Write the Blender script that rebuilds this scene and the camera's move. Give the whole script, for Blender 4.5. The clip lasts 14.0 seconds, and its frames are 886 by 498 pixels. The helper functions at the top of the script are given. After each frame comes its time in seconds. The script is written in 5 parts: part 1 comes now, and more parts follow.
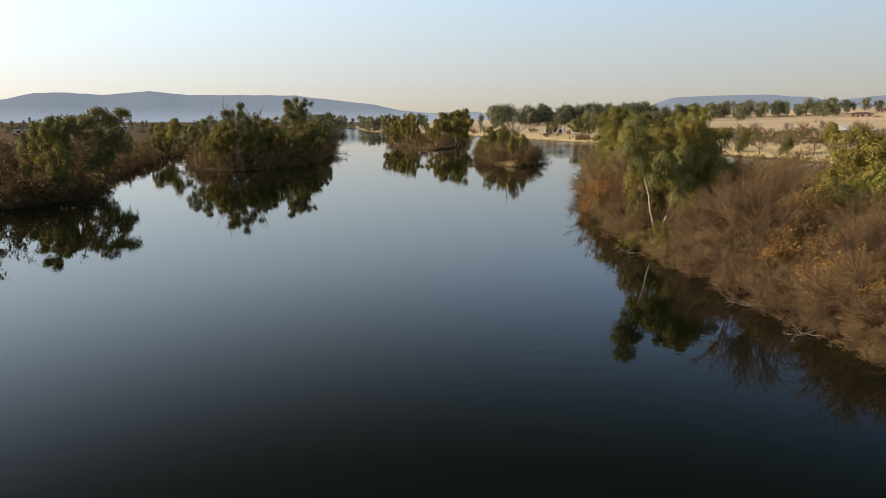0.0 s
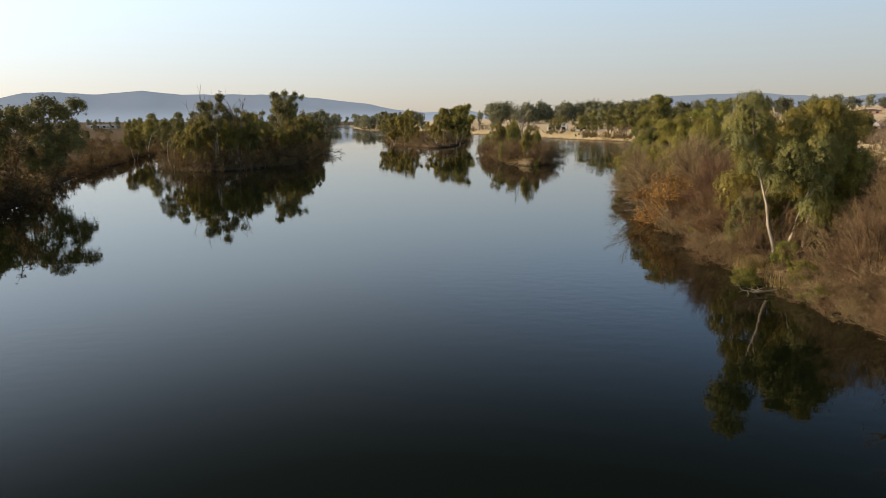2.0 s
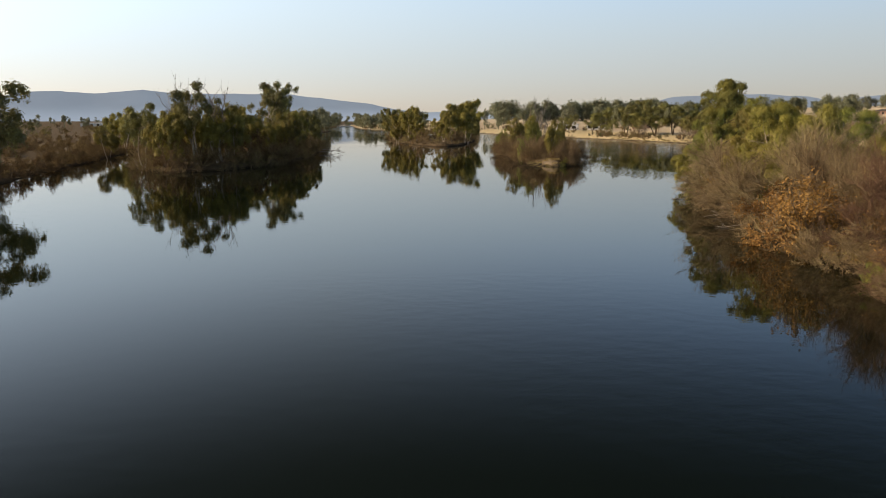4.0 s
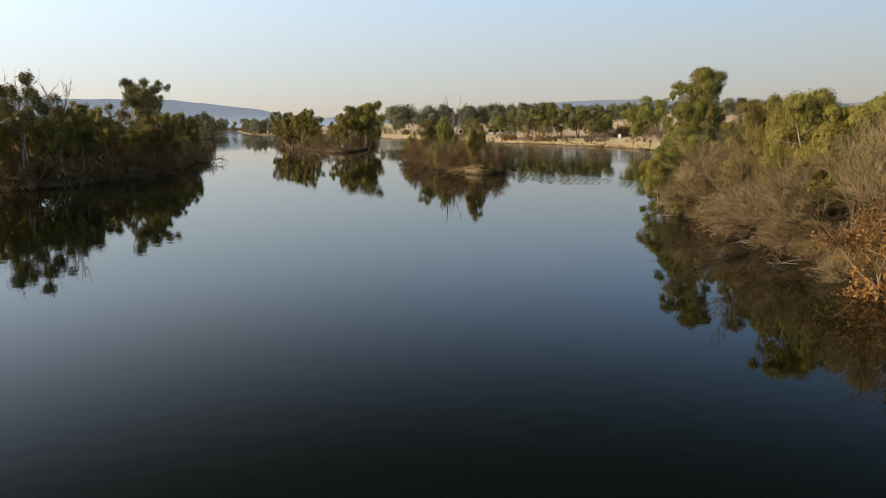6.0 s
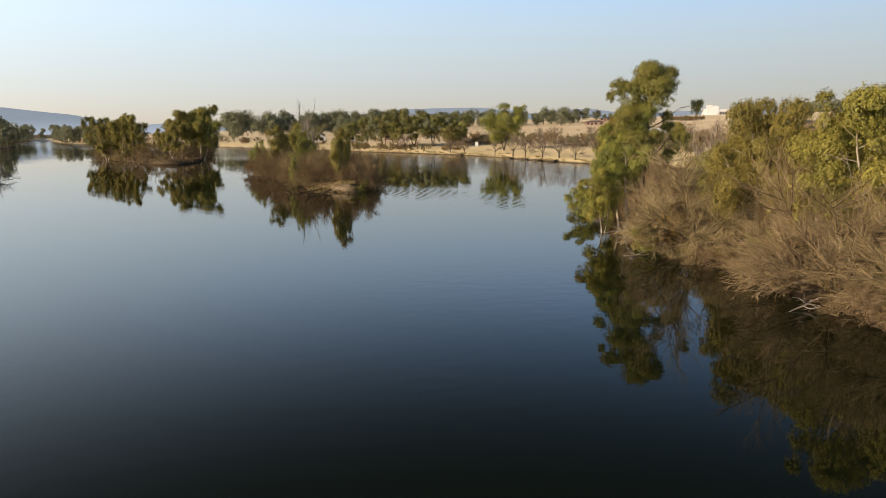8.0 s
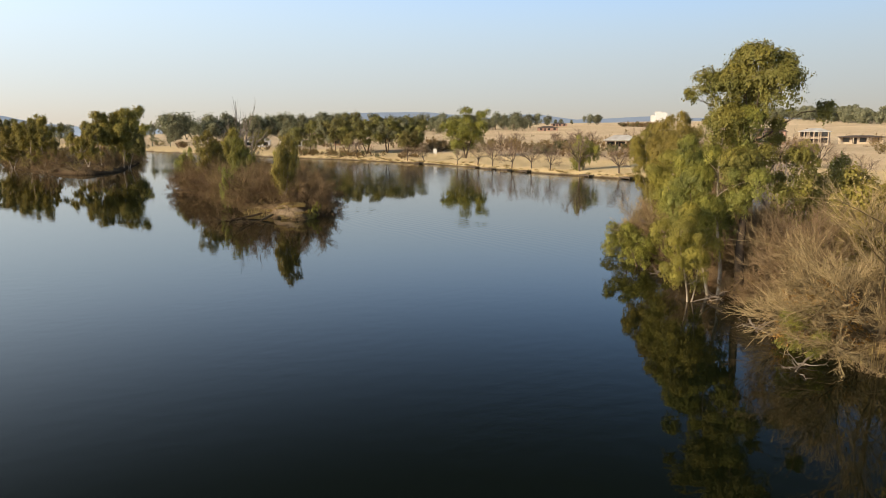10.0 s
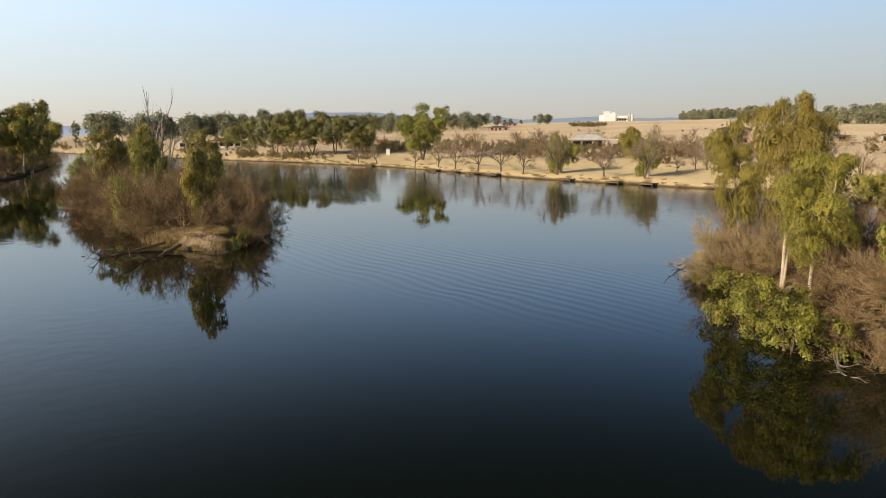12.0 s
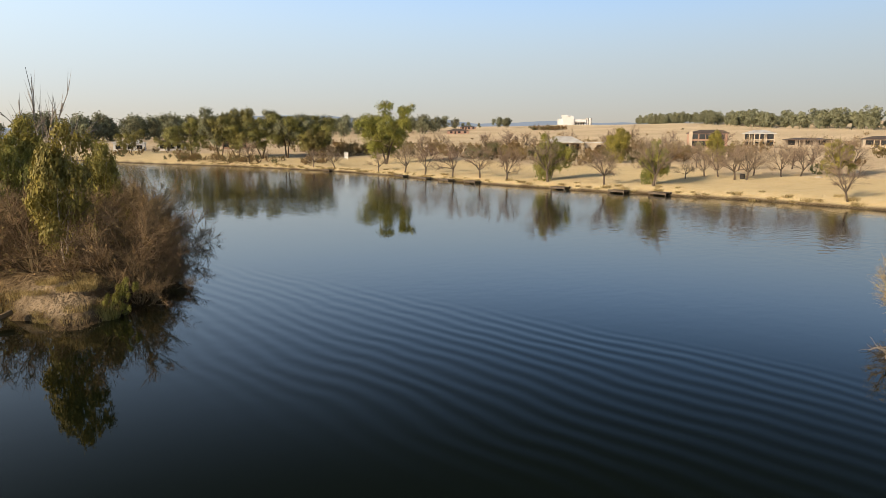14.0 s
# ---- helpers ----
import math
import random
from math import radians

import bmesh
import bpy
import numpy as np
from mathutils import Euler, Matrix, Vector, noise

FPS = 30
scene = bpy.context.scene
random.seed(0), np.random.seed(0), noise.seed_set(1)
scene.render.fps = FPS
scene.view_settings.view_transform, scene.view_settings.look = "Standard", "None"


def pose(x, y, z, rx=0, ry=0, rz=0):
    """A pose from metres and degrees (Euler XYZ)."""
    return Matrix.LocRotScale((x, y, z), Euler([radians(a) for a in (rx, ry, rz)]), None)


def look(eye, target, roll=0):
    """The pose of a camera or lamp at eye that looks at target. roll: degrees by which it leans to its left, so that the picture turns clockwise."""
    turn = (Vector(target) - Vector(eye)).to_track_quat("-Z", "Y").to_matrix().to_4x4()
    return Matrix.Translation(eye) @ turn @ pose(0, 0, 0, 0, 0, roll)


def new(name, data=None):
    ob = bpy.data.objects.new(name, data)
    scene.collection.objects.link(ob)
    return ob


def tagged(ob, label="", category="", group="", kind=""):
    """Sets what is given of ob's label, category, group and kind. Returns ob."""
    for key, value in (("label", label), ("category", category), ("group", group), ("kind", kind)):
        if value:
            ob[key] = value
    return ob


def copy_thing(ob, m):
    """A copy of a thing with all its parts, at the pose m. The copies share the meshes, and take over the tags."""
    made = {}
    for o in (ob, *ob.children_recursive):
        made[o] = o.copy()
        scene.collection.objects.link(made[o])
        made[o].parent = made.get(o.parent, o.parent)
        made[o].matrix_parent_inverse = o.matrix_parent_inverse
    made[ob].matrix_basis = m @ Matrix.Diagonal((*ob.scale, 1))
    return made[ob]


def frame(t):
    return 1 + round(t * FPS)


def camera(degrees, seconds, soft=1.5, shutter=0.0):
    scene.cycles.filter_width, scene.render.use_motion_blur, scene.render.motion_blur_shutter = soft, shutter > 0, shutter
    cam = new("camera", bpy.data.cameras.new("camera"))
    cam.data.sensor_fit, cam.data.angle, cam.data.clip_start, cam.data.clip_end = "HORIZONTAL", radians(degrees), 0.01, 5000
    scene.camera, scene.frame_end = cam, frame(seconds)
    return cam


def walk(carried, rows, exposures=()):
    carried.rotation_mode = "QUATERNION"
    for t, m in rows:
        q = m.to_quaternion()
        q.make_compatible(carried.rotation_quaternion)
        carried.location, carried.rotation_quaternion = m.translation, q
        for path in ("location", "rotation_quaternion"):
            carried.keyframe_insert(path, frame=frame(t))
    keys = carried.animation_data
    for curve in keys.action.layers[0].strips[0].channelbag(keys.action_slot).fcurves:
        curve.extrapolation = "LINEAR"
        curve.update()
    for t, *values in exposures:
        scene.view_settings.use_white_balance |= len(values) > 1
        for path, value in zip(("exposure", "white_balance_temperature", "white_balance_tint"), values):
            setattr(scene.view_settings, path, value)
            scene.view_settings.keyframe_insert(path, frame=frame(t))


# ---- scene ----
cam = camera(66.2, 14.0, soft=0.6)
# seconds, x, y, z, heading, tilt, lean
ROWS = [
    (0, -0.00, 0.00, 9.63, 0.00, -10.69, -0.13),
    (0.5, -0.51, 4.02, 9.32, -0.46, -10.66, -0.08),
    (1, -1.05, 8.02, 9.02, -0.42, -10.69, -0.11),
    (1.5, -1.60, 12.02, 8.75, -0.48, -10.75, -0.22),
    (2, -2.15, 16.05, 8.52, -0.46, -10.74, -0.25),
    (2.5, -2.63, 20.12, 8.34, -0.43, -10.64, 0.00),
    (2.7, -2.79, 21.74, 8.26, -0.33, -10.54, -0.03),
    (4.8, -4.67, 39.86, 7.02, -0.37, -10.79, -0.08),
    (5, -4.83, 41.57, 6.98, -0.31, -10.74, -0.19),
    (5.5, -5.23, 45.84, 6.90, -4.62, -10.77, -0.30),
    (6, -5.58, 50.11, 6.87, -9.26, -10.31, -0.40),
    (6.5, -5.81, 54.40, 6.86, -12.38, -10.15, -0.31),
    (7, -5.78, 58.65, 6.86, -16.14, -10.14, -0.42),
    (7.5, -5.57, 62.88, 6.89, -19.87, -10.12, -0.44),
    (7.7, -5.45, 64.57, 6.90, -21.05, -9.98, -0.42),
    (9.8, -1.37, 82.34, 7.42, -26.27, -9.49, 0.14),
    (10, -0.82, 84.01, 7.41, -26.78, -9.45, 0.04),
    (10.5, 0.58, 88.17, 7.39, -28.12, -9.43, -0.10),
    (11, 2.09, 92.26, 7.34, -28.45, -9.40, -0.17),
    (11.5, 3.58, 96.33, 7.26, -30.38, -9.41, -0.20),
    (12, 5.14, 100.41, 7.17, -31.25, -9.42, -0.07),
    (12.5, 6.80, 104.46, 7.07, -31.96, -9.42, -0.03),
    (13, 8.53, 108.46, 6.95, -32.03, -9.36, -0.02),
    (13.5, 10.26, 112.43, 6.83, -33.22, -9.36, 0.01),
    (14, 12.05, 116.40, 6.70, -35.01, -9.10, 0.13),
]
walk(cam, [(t, pose(x, y, z, 90 + tilt, -lean, turn)) for t, x, y, z, turn, tilt, lean in ROWS],
     exposures=[(0, -0.22), (5.5, -0.22), (7.5, -0.08), (10, 0.0), (14, 0.0)])

# ---- light ----
SUN_EL, SUN_AZ = 21.0, -92.0  # degrees above the horizon, degrees clockwise from +y
world = bpy.data.worlds.new("sky")
scene.world = world
world.use_nodes = True
wn = world.node_tree.nodes
sky = wn.new("ShaderNodeTexSky")
sky.sky_type, sky.sun_disc = "NISHITA", False
sky.sun_elevation, sky.sun_rotation = radians(SUN_EL), radians(SUN_AZ)
sky.altitude, sky.air_density, sky.dust_density, sky.ozone_density = 1400, 1.2, 1.5, 1.0
wn["Background"].inputs["Strength"].default_value = 0.12
wl = world.node_tree.links
sx, sy = math.sin(radians(SUN_AZ)), math.cos(radians(SUN_AZ))


def sky_math(op, p0, p1=0.0, p2=0.0):
    c = wn.new("ShaderNodeMath")
    c.operation = op
    for i, v in enumerate((p0, p1, p2)):
        if isinstance(v, (int, float)):
            c.inputs[i].default_value = v
        else:
            wl.new(v, c.inputs[i])
    return c.outputs[0]


# winter haze: evens out the brightness, whitens the air towards the sun, leaves the zenith deep
soften = wn.new("ShaderNodeGamma")
soften.inputs["Gamma"].default_value = 0.55
wl.new(sky.outputs[0], soften.inputs["Color"])
air = wn.new("ShaderNodeTexCoord")
toward, parts = wn.new("ShaderNodeVectorMath"), wn.new("ShaderNodeSeparateXYZ")
toward.operation = "DOT_PRODUCT"
toward.inputs[1].default_value = (sx, sy, 0)
wl.new(air.outputs["Generated"], toward.inputs[0])
wl.new(air.outputs["Generated"], parts.inputs[0])


def sky_ramp(*stops):
    r = wn.new("ShaderNodeMapRange")
    r.interpolation_type = "SMOOTHSTEP"
    for socket, v in zip(("From Min", "From Max", "To Min", "To Max"), stops):
        r.inputs[socket].default_value = v
    wl.new(parts.outputs["Z"], r.inputs["Value"])
    return r.outputs[0]


level = sky_math("MULTIPLY", sky_math("MULTIPLY_ADD", toward.outputs["Value"], 0.52, 1.02), sky_math("MULTIPLY", sky_ramp(0.0, 0.22, 1.0, 1.68), sky_ramp(0.2, 0.5, 1.0, 0.125)))
tinted = wn.new("ShaderNodeVectorMath")
tinted.operation = "SCALE"
hue = wn.new("ShaderNodeVectorMath")
hue.operation = "MULTIPLY"
shades = wn.new("ShaderNodeMix")
shades.data_type = "RGBA"
shades.inputs["A"].default_value, shades.inputs["B"].default_value = (1.035, 0.985, 1.075, 1), (1.005, 0.99, 1.0, 1)
wl.new(sky_ramp(0.0, 0.17, 0.0, 1.0), shades.inputs["Factor"])
wl.new(shades.outputs["Result"], hue.inputs[1])
wl.new(soften.outputs[0], hue.inputs[0])
wl.new(hue.outputs[0], tinted.inputs[0])
level = sky_math("MULTIPLY", level, sky_math("MULTIPLY_ADD", sky_math("MULTIPLY", sky_ramp(0.16, 0.45, 0.0, 0.62), toward.outputs["Value"]), 1.0, 1.0))
wl.new(sky_math("MULTIPLY", level, 2.35), tinted.inputs["Scale"])
deep = wn.new("ShaderNodeMix")
deep.data_type, deep.blend_type = "RGBA", "MULTIPLY"
deep.inputs["B"].default_value = (0.72, 1.02, 1.42, 1)
away = wn.new("ShaderNodeClamp")
wl.new(sky_math("MULTIPLY_ADD", toward.outputs["Value"], -1.15, 0.14), away.inputs["Value"])
wl.new(sky_math("MULTIPLY", sky_ramp(0.08, 0.3, 0.0, 1.0), away.outputs[0]), deep.inputs["Factor"])
wl.new(tinted.outputs[0], deep.inputs["A"])
wl.new(deep.outputs["Result"], wn["Background"].inputs["Color"])
sun = new("sun", bpy.data.lights.new("sun", "SUN"))
sun.data.energy, sun.data.angle, sun.data.color = 5.0, radians(0.6), (1.0, 0.775, 0.505)
sun.matrix_world = look((sx * 100, sy * 100, 100 * math.tan(radians(SUN_EL))), (0, 0, 0))


# ---- materials ----
def material(name, base, rough=0.9, vary=0.25, scale=3.0, bump=0.0, second=None, translucent=0.0, island=0.0, per_object=0.0, spec=0.3):
    """Noise-varied surface: base colour to second colour, grain and relief; leaves may let light through."""
    m = bpy.data.materials.new(name)
    m.use_nodes = True
    n, l = m.node_tree.nodes, m.node_tree.links
    p = n["Principled BSDF"]
    p.inputs["Roughness"].default_value = rough
    p.inputs["Specular IOR Level"].default_value = spec
    tc = n.new("ShaderNodeTexCoord")
    big, fine = n.new("ShaderNodeTexNoise"), n.new("ShaderNodeTexNoise")
    big.inputs["Scale"].default_value, fine.inputs["Scale"].default_value = scale, scale * 9
    for k in (big, fine):
        k.inputs["Detail"].default_value = 4
        l.new(tc.outputs["Object"], k.inputs["Vector"])
    mix = n.new("ShaderNodeMix")
    mix.data_type = "RGBA"
    mix.inputs["A"].default_value = (*base, 1)
    mix.inputs["B"].default_value = (*(second or [c * 0.6 for c in base]), 1)
    ramp = n.new("ShaderNodeMapRange")
    ramp.inputs["From Min"].default_value, ramp.inputs["From Max"].default_value = 0.35, 0.65
    l.new(big.outputs["Fac"], ramp.inputs["Value"])
    l.new(ramp.outputs[0], mix.inputs["Factor"])
    # brightness: fine grain, per leaf, per plant
    add = n.new("ShaderNodeMath")
    add.operation = "MULTIPLY_ADD"
    add.inputs[1].default_value, add.inputs[2].default_value = vary * 2, 1 - vary
    l.new(fine.outputs["Fac"], add.inputs[0])
    value = add.outputs[0]
    for amount, kind, socket in ((island, "ShaderNodeNewGeometry", "Random Per Island"), (per_object, "ShaderNodeObjectInfo", "Random")):
        if amount:
            src, k = n.new(kind), n.new("ShaderNodeMath")
            k.operation = "MULTIPLY_ADD"
            k.inputs[1].default_value, k.inputs[2].default_value = amount * 2, 1 - amount
            l.new(src.outputs[socket], k.inputs[0])
            t = n.new("ShaderNodeMath")
            t.operation = "MULTIPLY"
            l.new(value, t.inputs[0]), l.new(k.outputs[0], t.inputs[1])
            value = t.outputs[0]
    hsv = n.new("ShaderNodeHueSaturation")
    l.new(mix.outputs["Result"], hsv.inputs["Color"])
    l.new(value, hsv.inputs["Value"])
    if per_object:
        src, k = n.new("ShaderNodeObjectInfo"), n.new("ShaderNodeMath")
        k.operation = "MULTIPLY_ADD"
        k.inputs[1].default_value, k.inputs[2].default_value = 0.024, 0.488
        l.new(src.outputs["Random"], k.inputs[0]), l.new(k.outputs[0], hsv.inputs["Hue"])
    l.new(hsv.outputs[0], p.inputs["Base Color"])
    if bump:
        b = n.new("ShaderNodeBump")
        b.inputs["Strength"].default_value, b.inputs["Distance"].default_value = 0.6, bump
        l.new(fine.outputs["Fac"], b.inputs["Height"]), l.new(b.outputs[0], p.inputs["Normal"])
    if translucent:
        tr, ms = n.new("ShaderNodeBsdfTranslucent"), n.new("ShaderNodeMixShader")
        ms.inputs[0].default_value = translucent
        l.new(hsv.outputs[0], tr.inputs["Color"])
        l.new(p.outputs[0], ms.inputs[1]), l.new(tr.outputs[0], ms.inputs[2])
        l.new(ms.outputs[0], n["Material Output"].inputs["Surface"])
    return m


GUM_LEAF = material("gum leaf", (0.375, 0.32, 0.072), 0.5, 0.2, 0.7, second=(0.225, 0.2, 0.052), translucent=0.2, island=0.18, per_object=0.1)
DARK_LEAF = material("dark leaf", (0.19, 0.185, 0.075), 0.6, 0.2, 0.35, second=(0.13, 0.135, 0.06), translucent=0.3, island=0.35, per_object=0.2)
MID_LEAF = material("mid-green leaf", (0.3, 0.27, 0.085), 0.5, 0.2, 0.6, second=(0.17, 0.17, 0.065), translucent=0.2, island=0.18, per_object=0.15)
# distance haze put into the leaf colour: far foliage greyed and paled
HAZED_LEAF = material("haze-paled grey-green leaf", (0.27, 0.275, 0.17), 0.7, 0.2, 0.2, second=(0.2, 0.205, 0.13), translucent=0.25, island=0.25, per_object=0.15)
LIME_LEAF = material("fresh leaf", (0.335, 0.315, 0.07), 0.5, 0.2, 0.7, second=(0.19, 0.2, 0.055), translucent=0.2, island=0.18, per_object=0.1)
PALE_BARK = material("pale gum bark", (0.55, 0.48, 0.38), 0.85, 0.2, 1.2, 0.01, second=(0.33, 0.26, 0.19))
BROWN_BARK = material("brown bark", (0.15, 0.11, 0.08), 0.9, 0.3, 2.0, 0.02, second=(0.09, 0.07, 0.05))
DUSTY_BARK = material("dusty grey-brown bark", (0.15, 0.115, 0.09), 0.9, 0.3, 2.0, 0.02, second=(0.1, 0.08, 0.06))
GREY_BARK = material("dead grey wood", (0.36, 0.31, 0.26), 0.9, 0.25, 2.0, 0.01, second=(0.22, 0.18, 0.15))
TWIG = material("dry twig", (0.3, 0.215, 0.118), 0.9, 0.25, 0.6, second=(0.2, 0.14, 0.078), island=0.35, per_object=0.2)
TWIG_RED = material("reddish dry twig", (0.235, 0.145, 0.085), 0.9, 0.25, 0.6, second=(0.16, 0.1, 0.06), island=0.35, per_object=0.15)
TWIG_BROWN = material("brown twig", (0.27, 0.18, 0.1), 0.9, 0.25, 0.6, second=(0.18, 0.12, 0.068), island=0.35, per_object=0.15)
TWIG_GREY = material("grey-brown twig", (0.35, 0.265, 0.195), 0.9, 0.25, 0.6, second=(0.25, 0.19, 0.14), island=0.3, per_object=0.15)
TWIG_PALE = material("pale straw twig", (0.36, 0.268, 0.155), 0.9, 0.25, 0.6, second=(0.265, 0.195, 0.11), island=0.35, per_object=0.15)
TWIG_DARK = material("dark twig", (0.2, 0.145, 0.08), 0.9, 0.25, 0.6, second=(0.14, 0.1, 0.06), island=0.3, per_object=0.2)
RUST_LEAF = material("rusty dry leaf", (0.43, 0.255, 0.07), 0.8, 0.25, 0.6, second=(0.3, 0.175, 0.06), translucent=0.25, island=0.4, per_object=0.15)
OLIVE_LEAF = material("dusty olive leaf", (0.26, 0.215, 0.08), 0.8, 0.25, 0.6, second=(0.2, 0.15, 0.065), translucent=0.25, island=0.4, per_object=0.2)
UMBER_LEAF = material("withered umber leaf", (0.27, 0.185, 0.08), 0.85, 0.25, 0.6, second=(0.19, 0.13, 0.058), translucent=0.2, island=0.45, per_object=0.25)
STRAW_LEAF = material("straw-coloured leaf", (0.36, 0.285, 0.1), 0.85, 0.25, 0.6, second=(0.25, 0.19, 0.09), translucent=0.2, island=0.45, per_object=0.2)
GREEN_LEAF = material("fresh yellow-green leaf", (0.3, 0.29, 0.055), 0.6, 0.2, 0.9, second=(0.16, 0.17, 0.04), translucent=0.2, island=0.3, per_object=0.1)
STRAW = material("dry grass blade", (0.42, 0.32, 0.15), 0.9, 0.2, 0.8, second=(0.3, 0.24, 0.1), translucent=0.2, island=0.35)
REED = material("reed blade", (0.3, 0.29, 0.09), 0.8, 0.2, 0.8, second=(0.36, 0.29, 0.12), translucent=0.25, island=0.35)


# ---- the plan: shores ----
RIGHT = [(18.5, -300), (19, 5), (17.9, 26), (17.2, 32), (16.4, 40), (14.6, 46), (14.3, 52), (15.2, 62), (15.8, 74), (17.3, 81), (19.2, 90),
         (20.4, 99), (23.2, 103), (25.6, 107), (27.8, 113.5), (33, 120.5), (36.3, 125.2), (40.5, 128.2), (47, 127.5), (56, 123), (68, 122), (80, 131), (85, 146),
         (85.5, 155), (84.5, 163), (82, 171), (79.6, 184), (77.7, 203), (78.6, 230), (78, 246), (74, 266), (67, 290), (57, 314), (45, 350),
         (30, 400), (15, 455), (-10, 520), (-55, 580), (-80, 680), (-112, 900), (-150, 1100), (-100, 5000), (5000, 5000), (5000, -300)]
LEFT = [(-60, -300), (-52, 40), (-48.5, 73), (-46.5, 80), (-45, 86), (-50, 99), (-54, 106), (-61, 130), (-66, 154), (-74, 180), (-77, 205),
        (-73, 260), (-71, 350), (-78, 507), (-106, 655), (-124, 900), (-160, 1100), (-110, 5000), (-5000, 5000), (-5000, -300)]
ISLE_LONG = [(-42, 130.5), (-36.5, 135), (-32, 145), (-30, 158), (-30.5, 180), (-31.5, 200), (-35, 221), (-43, 224), (-50, 205), (-57, 182), (-59, 165), (-54, 146), (-48, 134)]
ISLE_FAR = [(-6, 229), (-1, 229), (4, 239), (6, 256), (9, 275), (13, 320), (9, 350), (0, 350), (-15, 332), (-25, 312), (-24, 295), (-18.5, 268), (-11.5, 242)]
ISLE_NEAR = [(14.7, 141), (16.6, 143.6), (18.6, 148), (21.5, 155), (23.3, 162), (23, 172), (19.5, 185), (14.5, 195), (10, 193), (9, 180), (10.3, 165), (11.3, 155), (12.4, 146.5)]


def inside_by(poly, x, y):
    """Signed distance to a polygon's edge, positive inside, for arrays."""
    best, odd = np.full(x.shape, 1e9), np.zeros(x.shape, bool)
    for (ax, ay), (bx, by) in zip(poly, poly[1:] + poly[:1]):
        ex, ey = bx - ax, by - ay
        k = np.clip(((x - ax) * ex + (y - ay) * ey) / (ex * ex + ey * ey), 0, 1)
        best = np.minimum(best, np.hypot(x - ax - k * ex, y - ay - k * ey))
        cross = ((ay > y) != (by > y)) & (x < ex * (y - ay) / (ey if ey else 1e-9) + ax)
        odd ^= cross
    return np.where(odd, best, -best)


def wobble(x, y, s, seed=0.0):
    """Cheap smooth noise, about -1 to 1, with features s metres across."""
    a, b = x / s + seed, y / s - seed * 1.7
    return (np.sin(a * 2.1 + 1.3 * np.sin(b * 1.7)) + np.sin(b * 2.3 + 1.1 * np.sin(a * 1.9 + 2)) + np.sin((a + b) * 1.3 + np.sin((a - b) * 2.7))) / 3


def heights(x, y):
    """Ground height, how much scrub covers it and how far it is mown (0 to 1)."""
    x, y = np.asarray(x, float), np.asarray(y, float)
    edge = 0.55 * wobble(x, y, 5) + 0.3 * wobble(x, y, 1.9, 3)
    r, f = inside_by(RIGHT, x, y) + edge - 1.1 * np.clip((134 - y) / 4, 0, 1), inside_by(LEFT, x, y) + edge
    isl = np.maximum(np.maximum(inside_by(ISLE_LONG, x, y), inside_by(ISLE_FAR, x, y)), inside_by(ISLE_NEAR, x, y) + 0.5) + edge - 1.2
    bed = lambda d: -1.8 * np.clip(-d / 5, 0, 1)
    hr = np.where(r < 0, bed(r), np.interp(r, [0, 0.6, 2.5, 25, 60, 150, 250, 400, 620, 1200, 5000], [0.1, 0.5, 0.9, 1.9, 3.6, 4.6, 7.3, 14.5, 24.5, 28, 28]))
    hf = np.where(f < 0, bed(f), np.interp(f, [0, 0.8, 4, 60, 400, 5000], [0.1, 0.4, 0.9, 1.6, 3, 8]))
    hi = np.where(isl < 0, bed(isl), np.interp(isl, [0, 0.5, 2, 6, 12], [0.1, 0.55, 0.85, 1.1, 1.3]))
    h = np.maximum(np.maximum(hr, hf), hi)
    land = np.maximum(np.maximum(r, f), isl)
    h = h + np.clip(land / 6, 0, 1) * (0.12 * wobble(x, y, 7, 1) + np.clip(land / 200, 0, 1) * 1.2 * wobble(x, y, 90, 2))
    tip = np.exp(-(((x - 14.4) / 2.0) ** 2 + ((y - 145.3) / 2.6) ** 2))
    h = h + (0.6 + 0.25 * wobble(x, y, 0.9, 7)) * tip * np.clip(isl + 0.6, 0, 1)
    lawn = np.clip((y - 134 - np.clip(60 - x, 0, 60) * 0.2) / 6, 0, 1) * (r > 0)
    scrub = np.where(r > 0, 1 - lawn, 1.0) * np.clip((110 - r + 12 * wobble(x, y, 20)) / 30, 0, 1)
    scrub = np.where(f > 0, np.clip((2400 - f) / 800, 0.8, 1), scrub)
    scrub = np.where(isl > -1, scrub * (1 - np.clip(tip * 0.5, 0, 1)), scrub)
    scrub = np.where((r > 0) & (r < 3) & (y < 134), scrub * (1 - 0.5 * np.clip(wobble(x, y, 3.1, 6) * 1.6, 0, 1)), scrub)
    mown = np.clip((34 - r + 8 * wobble(x, y, 25, 4)) / 8, 0, 1) * (r > 0)
    return h, scrub, mown


def ground_at(x, y):
    return float(heights(np.array([x]), np.array([y]))[0][0])


